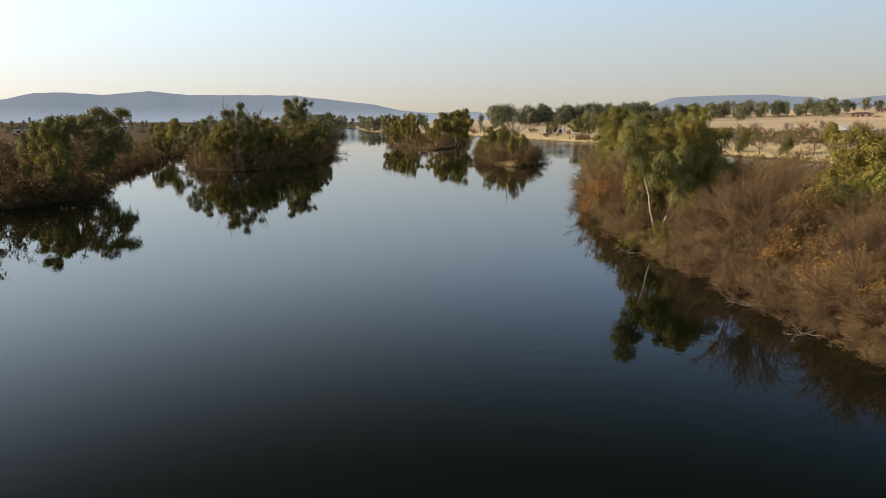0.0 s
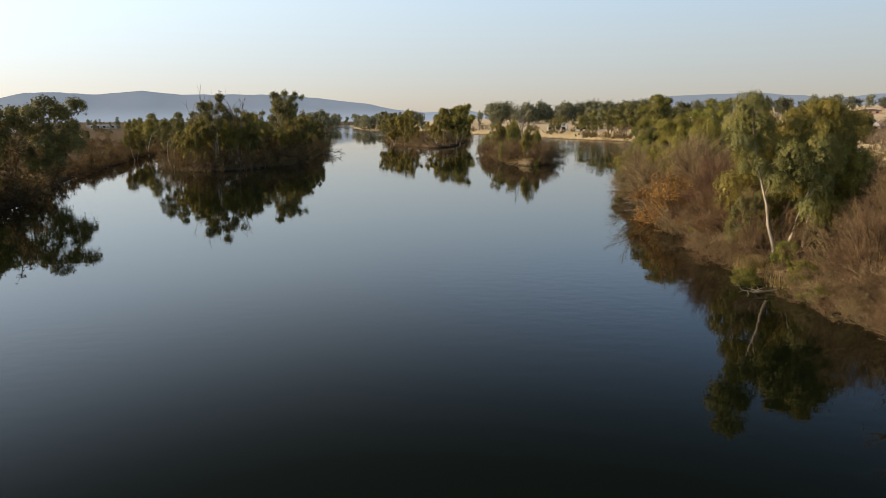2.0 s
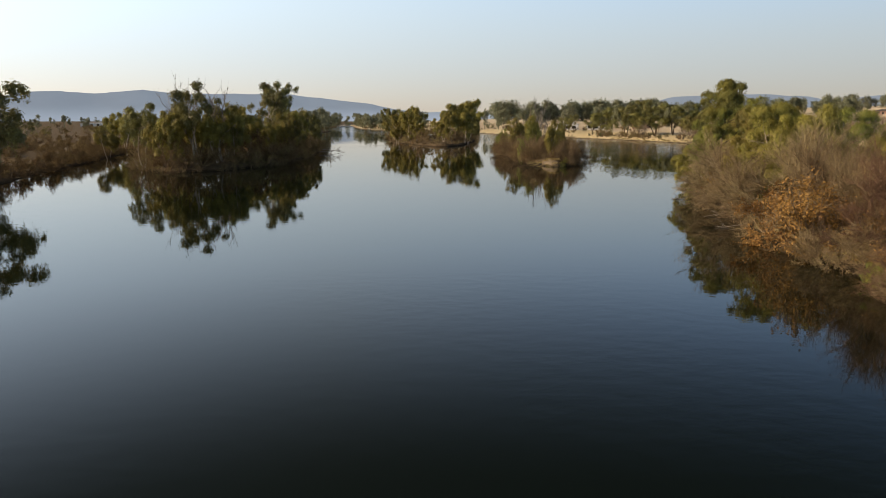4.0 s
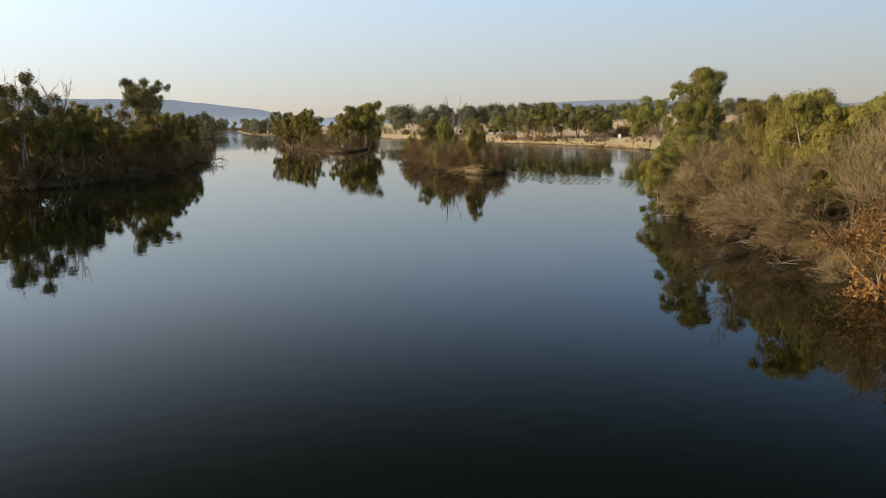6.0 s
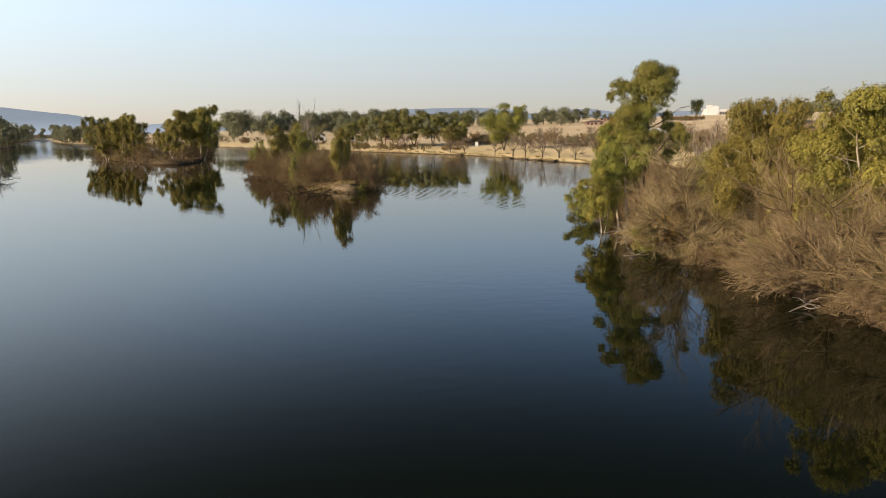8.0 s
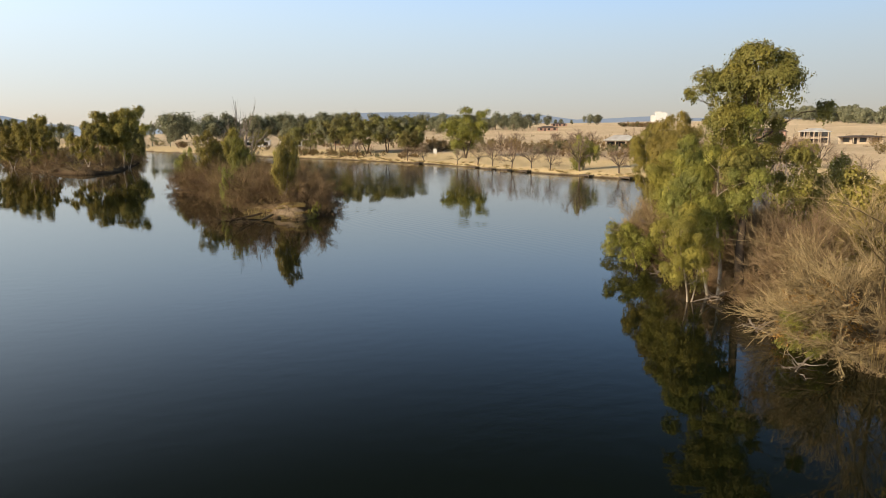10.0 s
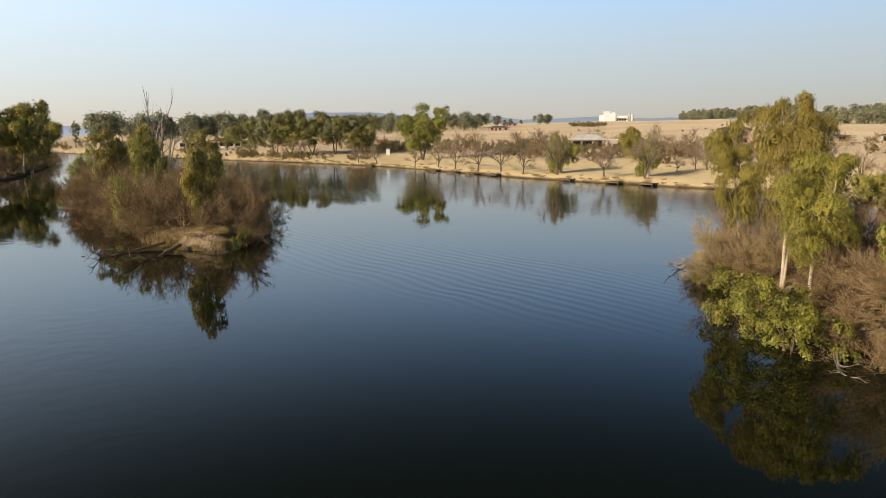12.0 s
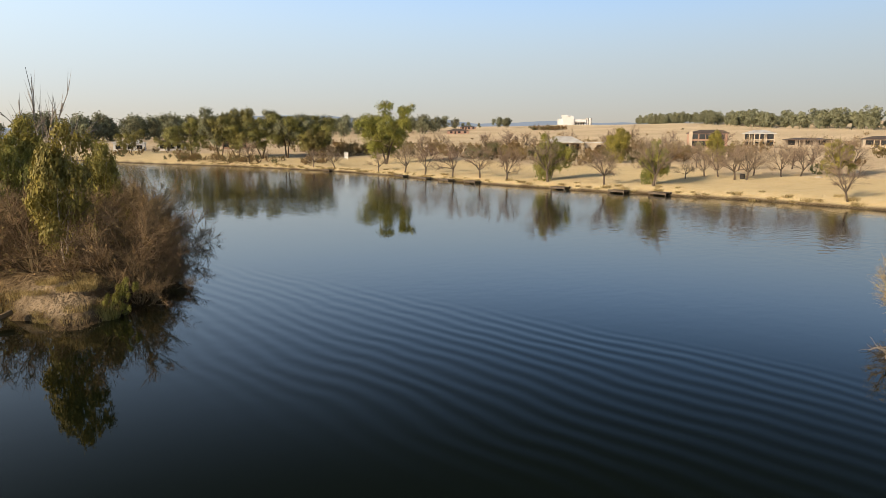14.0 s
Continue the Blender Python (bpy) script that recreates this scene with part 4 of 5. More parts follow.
# large rounded domes: place, height, look, breadth
for x, y, h, v, w in [(19.4, 41.6, 6.2, 4, 1.1), (23.5, 36.2, 5.0, 5, 1.1), (18.8, 29.6, 3.5, 4, 1.35), (24.5, 30, 4.6, 3, 1.1), (21.0, 34.2, 4.0, 4, 1.1), (26.0, 41.0, 4.4, 3, 1.1), (23.6, 46.2, 4.6, 5, 1.1), (18.2, 47.0, 3.8, 4, 1.1),
                      (28.5, 34.0, 4.2, 5, 1.1), (22.0, 51.0, 4.6, 4, 1.0), (26.5, 53.0, 4.6, 4, 1.1), (17.6, 60.6, 4.8, 3, 1.0), (18.4, 66.5, 5.2, 3, 1.0), (20.4, 71.0, 5.6, 1, 1.0), (22.0, 63.5, 5.0, 5, 1.0), (24.5, 59.0, 4.6, 4, 1.0),
                      (21.4, 76.4, 6.0, 1, 1.05), (21.6, 81.6, 6.6, 0, 1.25), (20.0, 86.0, 5.6, 2, 1.2), (24.4, 90.4, 5.6, 1, 1.0), (22.9, 97.4, 6.0, 2, 1.15), (25.0, 102.0, 4.4, 0, 1.0), (28.4, 107.4, 4.2, 1, 1.0), (30.4, 111.4, 4.6, 2, 1.0), (33.2, 114.6, 4.6, 4, 1.0),
                      (36.0, 118.6, 4.4, 0, 1.0), (39.8, 124.0, 4.2, 1, 1.0), (34.6, 121.6, 3.2, 2, 1.1), (28.0, 86.0, 5.4, 1, 1.1), (29.0, 95.0, 5.0, 0, 1.1), (27.0, 77.0, 5.2, 1, 1.1), (26.5, 69.0, 4.8, 5, 1.1)]:
    plant("dome", v, x, y, h / 6, wide=w)
for y, d, s, v in [(113.5, 3.6, 0.7, 4), (109.5, 3.4, 0.7, 1), (50, 4.2, 0.7, 0), (54, 2.4, 0.6, 3), (119.4, 2.0, 0.7, 4), (121.5, 2.4, 0.65, 1), (123.4, 1.8, 0.5, 4), (25, 4, 0.6, 3), (56.5, 3.2, 0.8, 3), (89.5, 2.6, 0.6, 1), (93, 2.2, 0.5, 4), (105, 3.4, 0.6, 1)]:
    plant("scrub", v, shore_x(y) + d, y, s, wide=1.05)
scatter("scrub", 5, lambda x, y: 6 < depth_in(RIGHT, x, y) < 13 and y < 126 - 0.1 * x, (14, 24, 48, 124), 30, 4.0, (0.5, 0.85))
scatter("inland", 4, lambda x, y: 9 < depth_in(RIGHT, x, y) < 52 and y < 128 - 0.1 * x, (20, 30, 78, 126), 84, 3.6, (0.75, 1.1))
scatter("fieldbush", 4, lambda x, y: 32 < depth_in(RIGHT, x, y) and y < 132, (44, 40, 130, 132), 70, 4.5, (0.7, 1.1))
for i, (x, y, t) in enumerate([(20.4, 98, 200), (22, 102, 230), (24.6, 105.5, 190), (17.8, 30, 200), (16.8, 34, 170), (18.6, 86, 210), (17.4, 80, 190), (36.5, 125.5, 200), (33.5, 120.5, 230), (27.2, 112, 220)]):
    plant("drift", i % 3, x, y, rs.uniform(0.4, 0.6), t, 0.1, z=0.15)
plant("scrub", 1, 39.2, 125.6, 0.6)
for x, y, t in [(36.2, 125.6, 250)]:
    plant("drift", int(x) % 3, x, y, 0.5, t, 0.1, z=0.3)
for i in range(40):
    y = 24 + i * 2.6
    x = float(np.interp(y, [p[1] for p in RIGHT[1:17]], [p[0] for p in RIGHT[1:17]])) + rs.uniform(1.2, 2.2)
    plant("straw", i % 3, x, y, rs.uniform(0.7, 1.3))
# long island
gums([(-44.6, 135.5, 8.3, 3, "islegum"), (-41, 137, 12.8, 0, "opengum"), (-38.5, 140, 9.1, 1, "islegum"), (-46, 140, 8.3, 1, "islegum"), (-40.5, 152, 9.6, 0, "islegum"), (-33.5, 165, 8.5, 1, "islegum"), (-41, 166, 9.1, 0, "islegum"), (-33.5, 172, 8, 2, "islegum"), (-50.4, 141, 10.6, 1, "opengum"), (-43.5, 146, 9.1, 1, "islegum"), (-38, 147, 8.3, 2, "islegum"), (-48, 150, 8.3, 0, "islegum"), (-36, 158, 7.8, 1, "islegum"),
      (-44, 160, 9.1, 2, "islegum"), (-52, 162, 8.3, 0, "islegum"), (-37.5, 172, 14.3, 1, "opengum"), (-34.5, 181, 9.0, 0, "islegum"), (-46, 178, 9.6, 1, "islegum"), (-40, 190, 15.2, 2, "opengum"), (-35, 196, 9.1, 2, "islegum"), (-43, 204, 10.4, 1, "islegum"), (-38, 213, 9.6, 0, "islegum"), (-50, 192, 8.7, 2, "islegum")])
plant("snag", 0, -41.5, 141, 1.5)
plant("snag", 1, -38.6, 143, 1.42)
scatter("darkscrub", 3, lambda x, y: 3 < depth_in(ISLE_LONG, x, y), (-62, 128, -28, 226), 40, 3.3, (1.0, 1.5))
scatter("inland", 4, lambda x, y: 0.5 < depth_in(ISLE_LONG, x, y) < 4, (-62, 128, -28, 226), 84, 2.0, (0.65, 1.05))
scatter("inland", 4, lambda x, y: -0.6 < depth_in(ISLE_LONG, x, y) < 1.2, (-56, 128, -30, 160), 26, 1.4, (0.35, 0.6))
plant("drift", 1, -31.5, 191, 1.25, -10, 0.1, z=0.3)
plant("drift", 2, -31.5, 195, 1.05, 20, 0.1, z=0.5)
# far island: a lower clump and a taller one, brown bushes between
gums([(-18, 266, 10.5, 0, "islegum"), (-14, 262, 11.2, 1, "islegum"), (-20, 285, 11.5, 2, "islegum"), (-13.5, 280, 12, 0, "islegum"), (-18, 305, 12, 1, "islegum"), (-11, 254, 8.5, 3, "islegum"), (-22, 300, 12, 2, "islegum"),
      (-2.5, 242, 9.5, 3, "islegum"), (0, 250, 12, 1, "gum"), (4.4, 252, 14.2, 0, "gum"), (5.6, 259, 11, 2, "islegum"), (5, 280, 13, 2, "gum"), (6, 300, 14, 3, "gum"), (9, 318, 13, 1, "islegum")])
scatter("inland", 4, lambda x, y: 0.6 < depth_in(ISLE_FAR, x, y) < 5, (-26, 227, 14, 330), 62, 2.3, (0.6, 1.05))
scatter("inland", 4, lambda x, y: 4 < depth_in(ISLE_FAR, x, y), (-14, 240, 4, 320), 16, 3.5, (0.9, 1.2))
# near island
for x, y, h, v, w in [(15.4, 150.5, 7.0, 0, 0.55), (11.2, 158, 4.8, 1, 0.6), (18.6, 160, 6.0, 2, 0.6), (12.6, 178, 7.6, 0, 0.75), (16.0, 182, 8.0, 2, 0.75), (10.6, 188, 5.8, 1, 0.7), (20.6, 172, 5.6, 0, 0.6), (14.4, 168, 6.8, 1, 0.65)]:
    plant("lowgum", v, x, y, h / 8, wide=w)
plant("stems", 0, 17.2, 190, 1.8, wide=0.75)
plant("stems", 1, 18.9, 189, 1.65, wide=0.75)
scatter("scrub", 5, lambda x, y: 1.2 < depth_in(ISLE_NEAR, x, y) and not (y < 149 and x < 16.8), (8, 144, 26, 193), 20, 2.6, (0.8, 1.1), (), 0)
scatter("scrub", 6, lambda x, y: 1.2 < depth_in(ISLE_NEAR, x, y) and not (y < 149 and x < 16.8), (8, 144, 26, 193), 22, 2.6, (0.75, 1.05), (), 2)
scatter("scrub", 5, lambda x, y: -0.8 < depth_in(ISLE_NEAR, x, y) < 1.4 and (x > 17.0 or y > 153), (7, 145, 27, 196), 30, 1.8, (0.5, 0.8), (), 5)
plant("greenbush", 0, 16.5, 144.6, 0.6, wide=0.6)
plant("reed", 0, 16.0, 144.2, 0.6)
plant("straw", 0, 12.4, 150, 1.3, wide=1.3)
plant("straw", 1, 12.9, 148.6, 1.2, wide=1.3)
for i in range(64):
    x, y = rs.uniform(12.6, 16.4), rs.uniform(142.8, 148.2)
    if depth_in(ISLE_NEAR, x, y) > -0.2:
        plant("straw", i % 3, x, y, rs.uniform(0.32, 0.55), wide=1.4)
plant("darkdrift", 3, 13.0, 145.6, 1.3, 222, 0.1, z=0.15)
plant("darkdrift", 4, 12.4, 147.5, 1.1, 205, 0.1, z=0.15)
# left bank
for i in range(66):
    y = 68 + i * 2.2
    x = float(np.interp(y, [p[1] for p in LEFT[2:11]], [p[0] for p in LEFT[2:11]])) - 0.6 - (i % 3) * 0.7
    plant("darkscrub", i % 3, x, y, rs.uniform(0.5, 0.85), wide=1.15)
for i, (x, y) in enumerate([(-50, 70), (-47.5, 84.5), (-49, 89), (-53, 72), (-53, 79), (-52, 86), (-57, 75), (-58, 82), (-56, 90), (-62, 80), (-63, 88), (-62, 95)]):
    plant("darkscrub", i % 3, x, y, rs.uniform(1.4, 2.0))
plant("broadgum", 0, -54.6, 108, 1.0, wide=1.1)
plant("islegum", 3, -48.6, 85, 0.85, wide=1.2)
gums([(-68.5, 167, 7.2, 1, "gum"), (-60, 104, 10, 2, "islegum"), (-66, 112, 9, 0, "islegum"), (-75, 190, 11, 3, "gum"), (-85, 210, 9, 1, "islegum")])
scatter("darkscrub", 3, lambda x, y: 0 < depth_in(LEFT, x, y) < 70, (-150, 125, -66, 270), 60, 4.0, (0.6, 0.95))
scatter("darkscrub", 3, lambda x, y: 0 < depth_in(LEFT, x, y) < 60, (-130, 70, -44, 215), 110, 4.2, (0.55, 0.9))
# ---- far bank ----
for x, y, h in [(81.3, 188.5, 6.9), (82.8, 179.4, 5.2), (84.9, 173.1, 6.4), (95, 175.4, 2.8), (100.3, 176, 3.8), (100.6, 174, 4.2), (98, 169.8, 5.0), (98.6, 168.4, 4.8), (104.2, 170.8, 4.6), (104.5, 166.9, 4.4),
                (107.3, 165.7, 4.2), (107.6, 160.6, 5.2), (86.6, 149.8, 4.2), (80.3, 226.3, 5.6), (79.4, 218, 5.4), (79.2, 209.5, 5.6), (79.6, 202.5, 5.6), (79.6, 195.9, 5.0), (79.4, 234.8, 4.0), (78.5, 252.2, 4.4),
                (76.5, 259.1, 4.6), (71.2, 285.8, 5.8), (112, 178, 4.5), (117, 172, 4.6), (90, 140, 4.2), (95, 147, 4.6), (134, 223.5, 6.5), (130, 219, 5.5), (168, 246, 7), (116, 194, 5), (113, 186, 4.6), (119, 170, 5.2), (113, 162, 5), (136, 272, 6), (139, 266, 6), (128, 283, 6), (122, 283.5, 5.5), (157, 286, 6.5), (148, 268, 6), (176, 238, 6), (182, 226, 6), (160, 262, 6), (124, 205, 4.5)]:
    plant("banktree", int(x * 7 + y) % 5, x, y, h / 6 * 1.05, wide=1.1)
for x, y, h, v, w in [(90, 250, 14.4, 0, 1.2), (71.7, 310, 14.5, 2, 1.1), (75, 306, 15, 1, 1.15), (80, 300, 13, 3, 1.4), (86, 297, 13.5, 2, 1.3), (91, 293, 12, 1, 1.3), (88.5, 286, 8, 3, 1.0), (98, 300, 8, 2, 1.0), (66, 318, 12, 1, 1.2), (96, 302, 12, 3, 1.2), (60, 374, 9, 1, 1.2), (70, 364, 7.5, 3, 1.2), (86, 362, 8, 2, 1.1)]:
    plant("farmid", v, x, y, h / 12, wide=w)
scatter("inland", 4, lambda x, y: True, (92, 288, 108, 302), 14, 2.0, (0.7, 1.05))
scatter("inland", 4, lambda x, y: 1.5 < depth_in(RIGHT, x, y) < 10, (60, 284, 90, 318), 20, 2.2, (0.45, 0.8))
gums([(83, 190, 7.2, 1, "lowgum"), (87, 174.5, 6.2, 1, "lowgum"), (109, 161.5, 5.4, 0, "lowgum"), (115, 205, 7, 2, "lowgum"), (124, 190, 6, 0, "lowgum")])
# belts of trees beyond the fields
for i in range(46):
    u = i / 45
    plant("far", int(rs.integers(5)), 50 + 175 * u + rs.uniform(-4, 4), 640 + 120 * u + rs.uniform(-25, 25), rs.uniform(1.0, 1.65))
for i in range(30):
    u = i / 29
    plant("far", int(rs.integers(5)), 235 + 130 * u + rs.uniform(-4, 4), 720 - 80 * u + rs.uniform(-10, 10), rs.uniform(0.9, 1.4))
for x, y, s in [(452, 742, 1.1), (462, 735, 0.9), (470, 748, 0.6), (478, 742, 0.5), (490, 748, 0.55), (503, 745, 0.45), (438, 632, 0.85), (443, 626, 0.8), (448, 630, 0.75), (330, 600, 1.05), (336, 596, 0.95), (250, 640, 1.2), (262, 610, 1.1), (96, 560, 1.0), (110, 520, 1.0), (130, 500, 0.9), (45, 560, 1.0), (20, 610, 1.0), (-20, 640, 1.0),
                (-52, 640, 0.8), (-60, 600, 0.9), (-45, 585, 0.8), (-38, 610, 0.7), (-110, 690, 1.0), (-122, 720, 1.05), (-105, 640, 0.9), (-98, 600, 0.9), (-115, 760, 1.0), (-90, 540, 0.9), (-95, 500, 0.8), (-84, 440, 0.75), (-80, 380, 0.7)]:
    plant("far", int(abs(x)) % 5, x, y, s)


def grove(name, label, places, mat):
    """Many distant trees in one mesh: x, y and height of each."""
    rng = np.random.default_rng(len(places))
    s = Shape()
    for x, y, h in places:
        z = ground_at(x, y)
        s.tube([(x, y, z - 0.5), (x + rng.normal() * 0.5, y, z + h * 0.6)], [0.3, 0.12], 5)
        for _ in range(9):
            a, q = rng.uniform(0, 6.28), rng.uniform(0, 0.3 * h)
            k = rng.uniform(0.18, 0.9)
            at = np.array([x + math.cos(a) * q * (1.15 - k), y + math.sin(a) * q * (1.15 - k), z + h * k])
            u = rng.normal(size=(34, 3))
            u /= np.linalg.norm(u, axis=1)[:, None]
            s.leaves(at + u * rng.uniform(0.08, 0.14) * h, rng.normal(size=(34, 3)), 0.095 * h, 0.034 * h, rng, u + rng.normal(size=(34, 3)) * 0.35)
    tagged(piece(name, s, mat), label, "trees", kind="stuff")


shore_trees = []
for i in range(34):
    y = 235 + i * 19
    x = float(np.interp(y, [p[1] for p in LEFT[10:17]], [p[0] for p in LEFT[10:17]]))
    big = 0.0 if y < 400 else 4.5
    shore_trees += [(x - rs.uniform(1, 6), y + rs.uniform(-5, 5), rs.uniform(7, 11) + big), (x - rs.uniform(12, 40), y + rs.uniform(-5, 5), rs.uniform(6.5, 11) + big)]
for i in range(22):
    y = 470 + i * 19
    x = float(np.interp(y, [p[1] for p in RIGHT[35:41]], [p[0] for p in RIGHT[35:41]]))
    shore_trees += [(x + rs.uniform(1, 6), y + rs.uniform(-5, 5), rs.uniform(9.5, 14)), (x + rs.uniform(12, 45), y + rs.uniform(-5, 5), rs.uniform(9.5, 15))]
for i in range(26):
    shore_trees.append((-190 + i * 6 + rs.uniform(-3, 3), 905 + rs.uniform(-10, 40), rs.uniform(12, 18)))
for i in range(110):
    x, y = rs.uniform(-560, -90), rs.uniform(280, 900)
    if depth_in(LEFT, x, y) > 20:
        shore_trees.append((x, y, rs.uniform(5, 11)))
grove("distant_trees", "grey-green trees along the distant river and plain", shore_trees, HAZED_LEAF)


def woodland():
    """The dark gum wood along the crest of the field."""
    rng = np.random.default_rng(77)
    s = Shape()
    for i in range(230):
        u = rng.uniform(0, 1)
        x = float(np.interp(u, [0, 0.2, 0.4, 0.65, 1], [672, 640, 588, 500, 385])) + rng.uniform(0, 45)
        y = float(np.interp(u, [0, 0.2, 0.4, 0.65, 1], [655, 600, 507, 400, 240])) + rng.uniform(-8, 8)
        z, h = ground_at(x, y), rng.uniform(7.5, 14)
        s.tube([(x, y, z - 0.5), (x + rng.normal() * 0.5, y, z + h * 0.6)], [0.35, 0.15], 5)
        for c in range(11):
            a, q = rng.uniform(0, 6.28), rng.uniform(0, 3.0)
            at = np.array([x + math.cos(a) * q, y + math.sin(a) * q, z + h * rng.uniform(0.22, 0.88)])
            n = 36
            u = rng.normal(size=(n, 3))
            u /= np.linalg.norm(u, axis=1)[:, None]
            s.leaves(at + u * rng.uniform(1.0, 1.7), rng.normal(size=(n, 3)), 1.3, 0.45, rng, u + rng.normal(size=(n, 3)) * 0.35)
    tagged(piece("far_woodland", s, HAZED_LEAF), "belt of grey-green gum woodland along the crest of a field", "trees", kind="stuff")


woodland()
scatter("fieldbush", 4, lambda x, y: 24 < depth_in(RIGHT, x, y) < 95, (95, 150, 240, 420), 60, 5, (0.6, 1.3))
scatter("fieldbush", 4, lambda x, y: 26 < depth_in(RIGHT, x, y) < 62, (106, 190, 190, 330), 60, 3.5, (0.8, 1.5))
scatter("fieldbush", 4, lambda x, y: True, (418, 535, 438, 572), 22, 3, (1.3, 2.0))
scatter("inland", 4, lambda x, y: 28 < depth_in(RIGHT, x, y), (110, 200, 270, 340), 75, 5, (0.5, 1.0))
scatter("fieldbush", 4, lambda x, y: 100 < depth_in(RIGHT, x, y), (240, 260, 480, 560), 14, 20, (0.4, 0.8))
scatter("fieldbush", 4, lambda x, y: True, (52, 355, 105, 378), 14, 4, (0.7, 1.1))
scatter("fieldbush", 4, lambda x, y: 1 < depth_in(RIGHT, x, y) < 12, (60, 262, 110, 330), 22, 2.5, (0.5, 0.9))
scatter("fieldbush", 4, lambda x, y: 30 < depth_in(LEFT, x, y), (-330, 180, -80, 560), 40, 9, (1.0, 1.9))
scatter("fieldbush", 4, lambda x, y: 0 < depth_in(LEFT, x, y) < 25, (-130, 215, -70, 520), 50, 5, (1.1, 1.9))
scatter("fieldbush", 4, lambda x, y: 0 < depth_in(RIGHT, x, y) < 40, (-90, 420, 60, 700), 40, 6, (0.9, 1.6))
for i in range(120):
    y = 140 + i * 1.35 + rs.uniform(-0.6, 0.6)
    x = float(np.interp(y, [p[1] for p in RIGHT[22:33]], [p[0] for p in RIGHT[22:33]])) + rs.uniform(0.1, 1.2) + rs.choice([0, 0, 0, 1.5])
    plant("straw", i % 3, x, y, rs.uniform(0.3, 0.75), wide=1.5)

# ---- built things ----
PLASTER = material("white plaster", (0.72, 0.73, 0.74), 0.85, 0.08, 0.6, 0.01, second=(0.64, 0.64, 0.64))
BRICK = material("pink face brick", (0.44, 0.28, 0.215), 0.9, 0.2, 0.7, 0.01, second=(0.36, 0.23, 0.18))
CREAM = material("cream plaster", (0.55, 0.47, 0.37), 0.85, 0.15, 0.6, 0.01, second=(0.47, 0.4, 0.31))
DARK_ROOF = material("dark roof tile", (0.1, 0.085, 0.08), 0.8, 0.2, 1.0, 0.02, second=(0.14, 0.11, 0.1))
PALE_ROOF = material("pale sheet roof", (0.66, 0.67, 0.68), 0.55, 0.1, 0.5, 0.01, second=(0.48, 0.46, 0.44), spec=0.4)
FRAME = material("brown window frame", (0.16, 0.11, 0.08), 0.7, 0.1)
# gloom of the doorways put into the door leaf's colour; the bin reuses it
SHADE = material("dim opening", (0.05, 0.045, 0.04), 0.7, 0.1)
GLASS = material("window glass", (0.03, 0.035, 0.04), 0.08, 0.05, spec=0.6)
PLANK = material("weathered jetty plank", (0.16, 0.125, 0.095), 0.85, 0.25, 1.5, 0.01, second=(0.1, 0.08, 0.06))


def slab(s, x0, y0, z0, x1, y1, z1):
    v = [(x, y, z) for z in (z0, z1) for x, y in ((x0, y0), (x1, y0), (x1, y1), (x0, y1))]
    s.add(v, [(3, 2, 1, 0), (4, 5, 6, 7), (0, 1, 5, 4), (1, 2, 6, 5), (2, 3, 7, 6), (3, 0, 4, 7)])


def box_part(name, dims, mat, parent, label=""):
    s = Shape()
    slab(s, *dims)
    return piece(name, s, mat, parent, label)


def hip(name, x0, y0, x1, y1, z, rise, mat, parent, over=0.5, ridge_in=0.35):
    """A hipped roof with an eaves edge."""
    s = Shape()
    x0, y0, x1, y1 = x0 - over, y0 - over, x1 + over, y1 + over
    k, my = (x1 - x0) * ridge_in, (y0 + y1) / 2
    v = [(x0, y0, z), (x1, y0, z), (x1, y1, z), (x0, y1, z), (x0, y0, z + 0.18), (x1, y0, z + 0.18), (x1, y1, z + 0.18), (x0, y1, z + 0.18), (x0 + k, my, z + rise), (x1 - k, my, z + rise)]
    s.add(v, [(3, 2, 1, 0), (0, 1, 5, 4), (1, 2, 6, 5), (2, 3, 7, 6), (3, 0, 4, 7), (4, 5, 9, 8), (5, 6, 9), (6, 7, 8, 9), (7, 4, 8)])
    return piece(name, s, mat, parent)


def opening(parent, x, z, w, h, y=0.0, kind="window", trim=None):
    """A window or door set into the front wall, with its frame round a dark pane."""
    f = Shape()
    t = 0.12
    for d in ((x - w / 2 - t, y - 0.06, z - t, x - w / 2, y + 0.05, z + h + t), (x + w / 2, y - 0.06, z - t, x + w / 2 + t, y + 0.05, z + h + t), (x - w / 2, y - 0.06, z - t, x + w / 2, y + 0.05, z), (x - w / 2, y - 0.06, z + h, x + w / 2, y + 0.05, z + h + t)):
        slab(f, *d)
    fr = piece(kind, f, trim or FRAME, parent)
    box_part("pane" if kind == "window" else "leaf", (x - w / 2, y - 0.025, z, x + w / 2, y + 0.04, z + h), GLASS if kind == "window" else SHADE, fr)


def stand(ob, x, y, turn, label, category, group="", sink=0.1, z=None):
    ob.matrix_basis = pose(x, y, (ground_at(x, y) if z is None else z) - sink, 0, 0, turn)
    return tagged(ob, label, category, group)


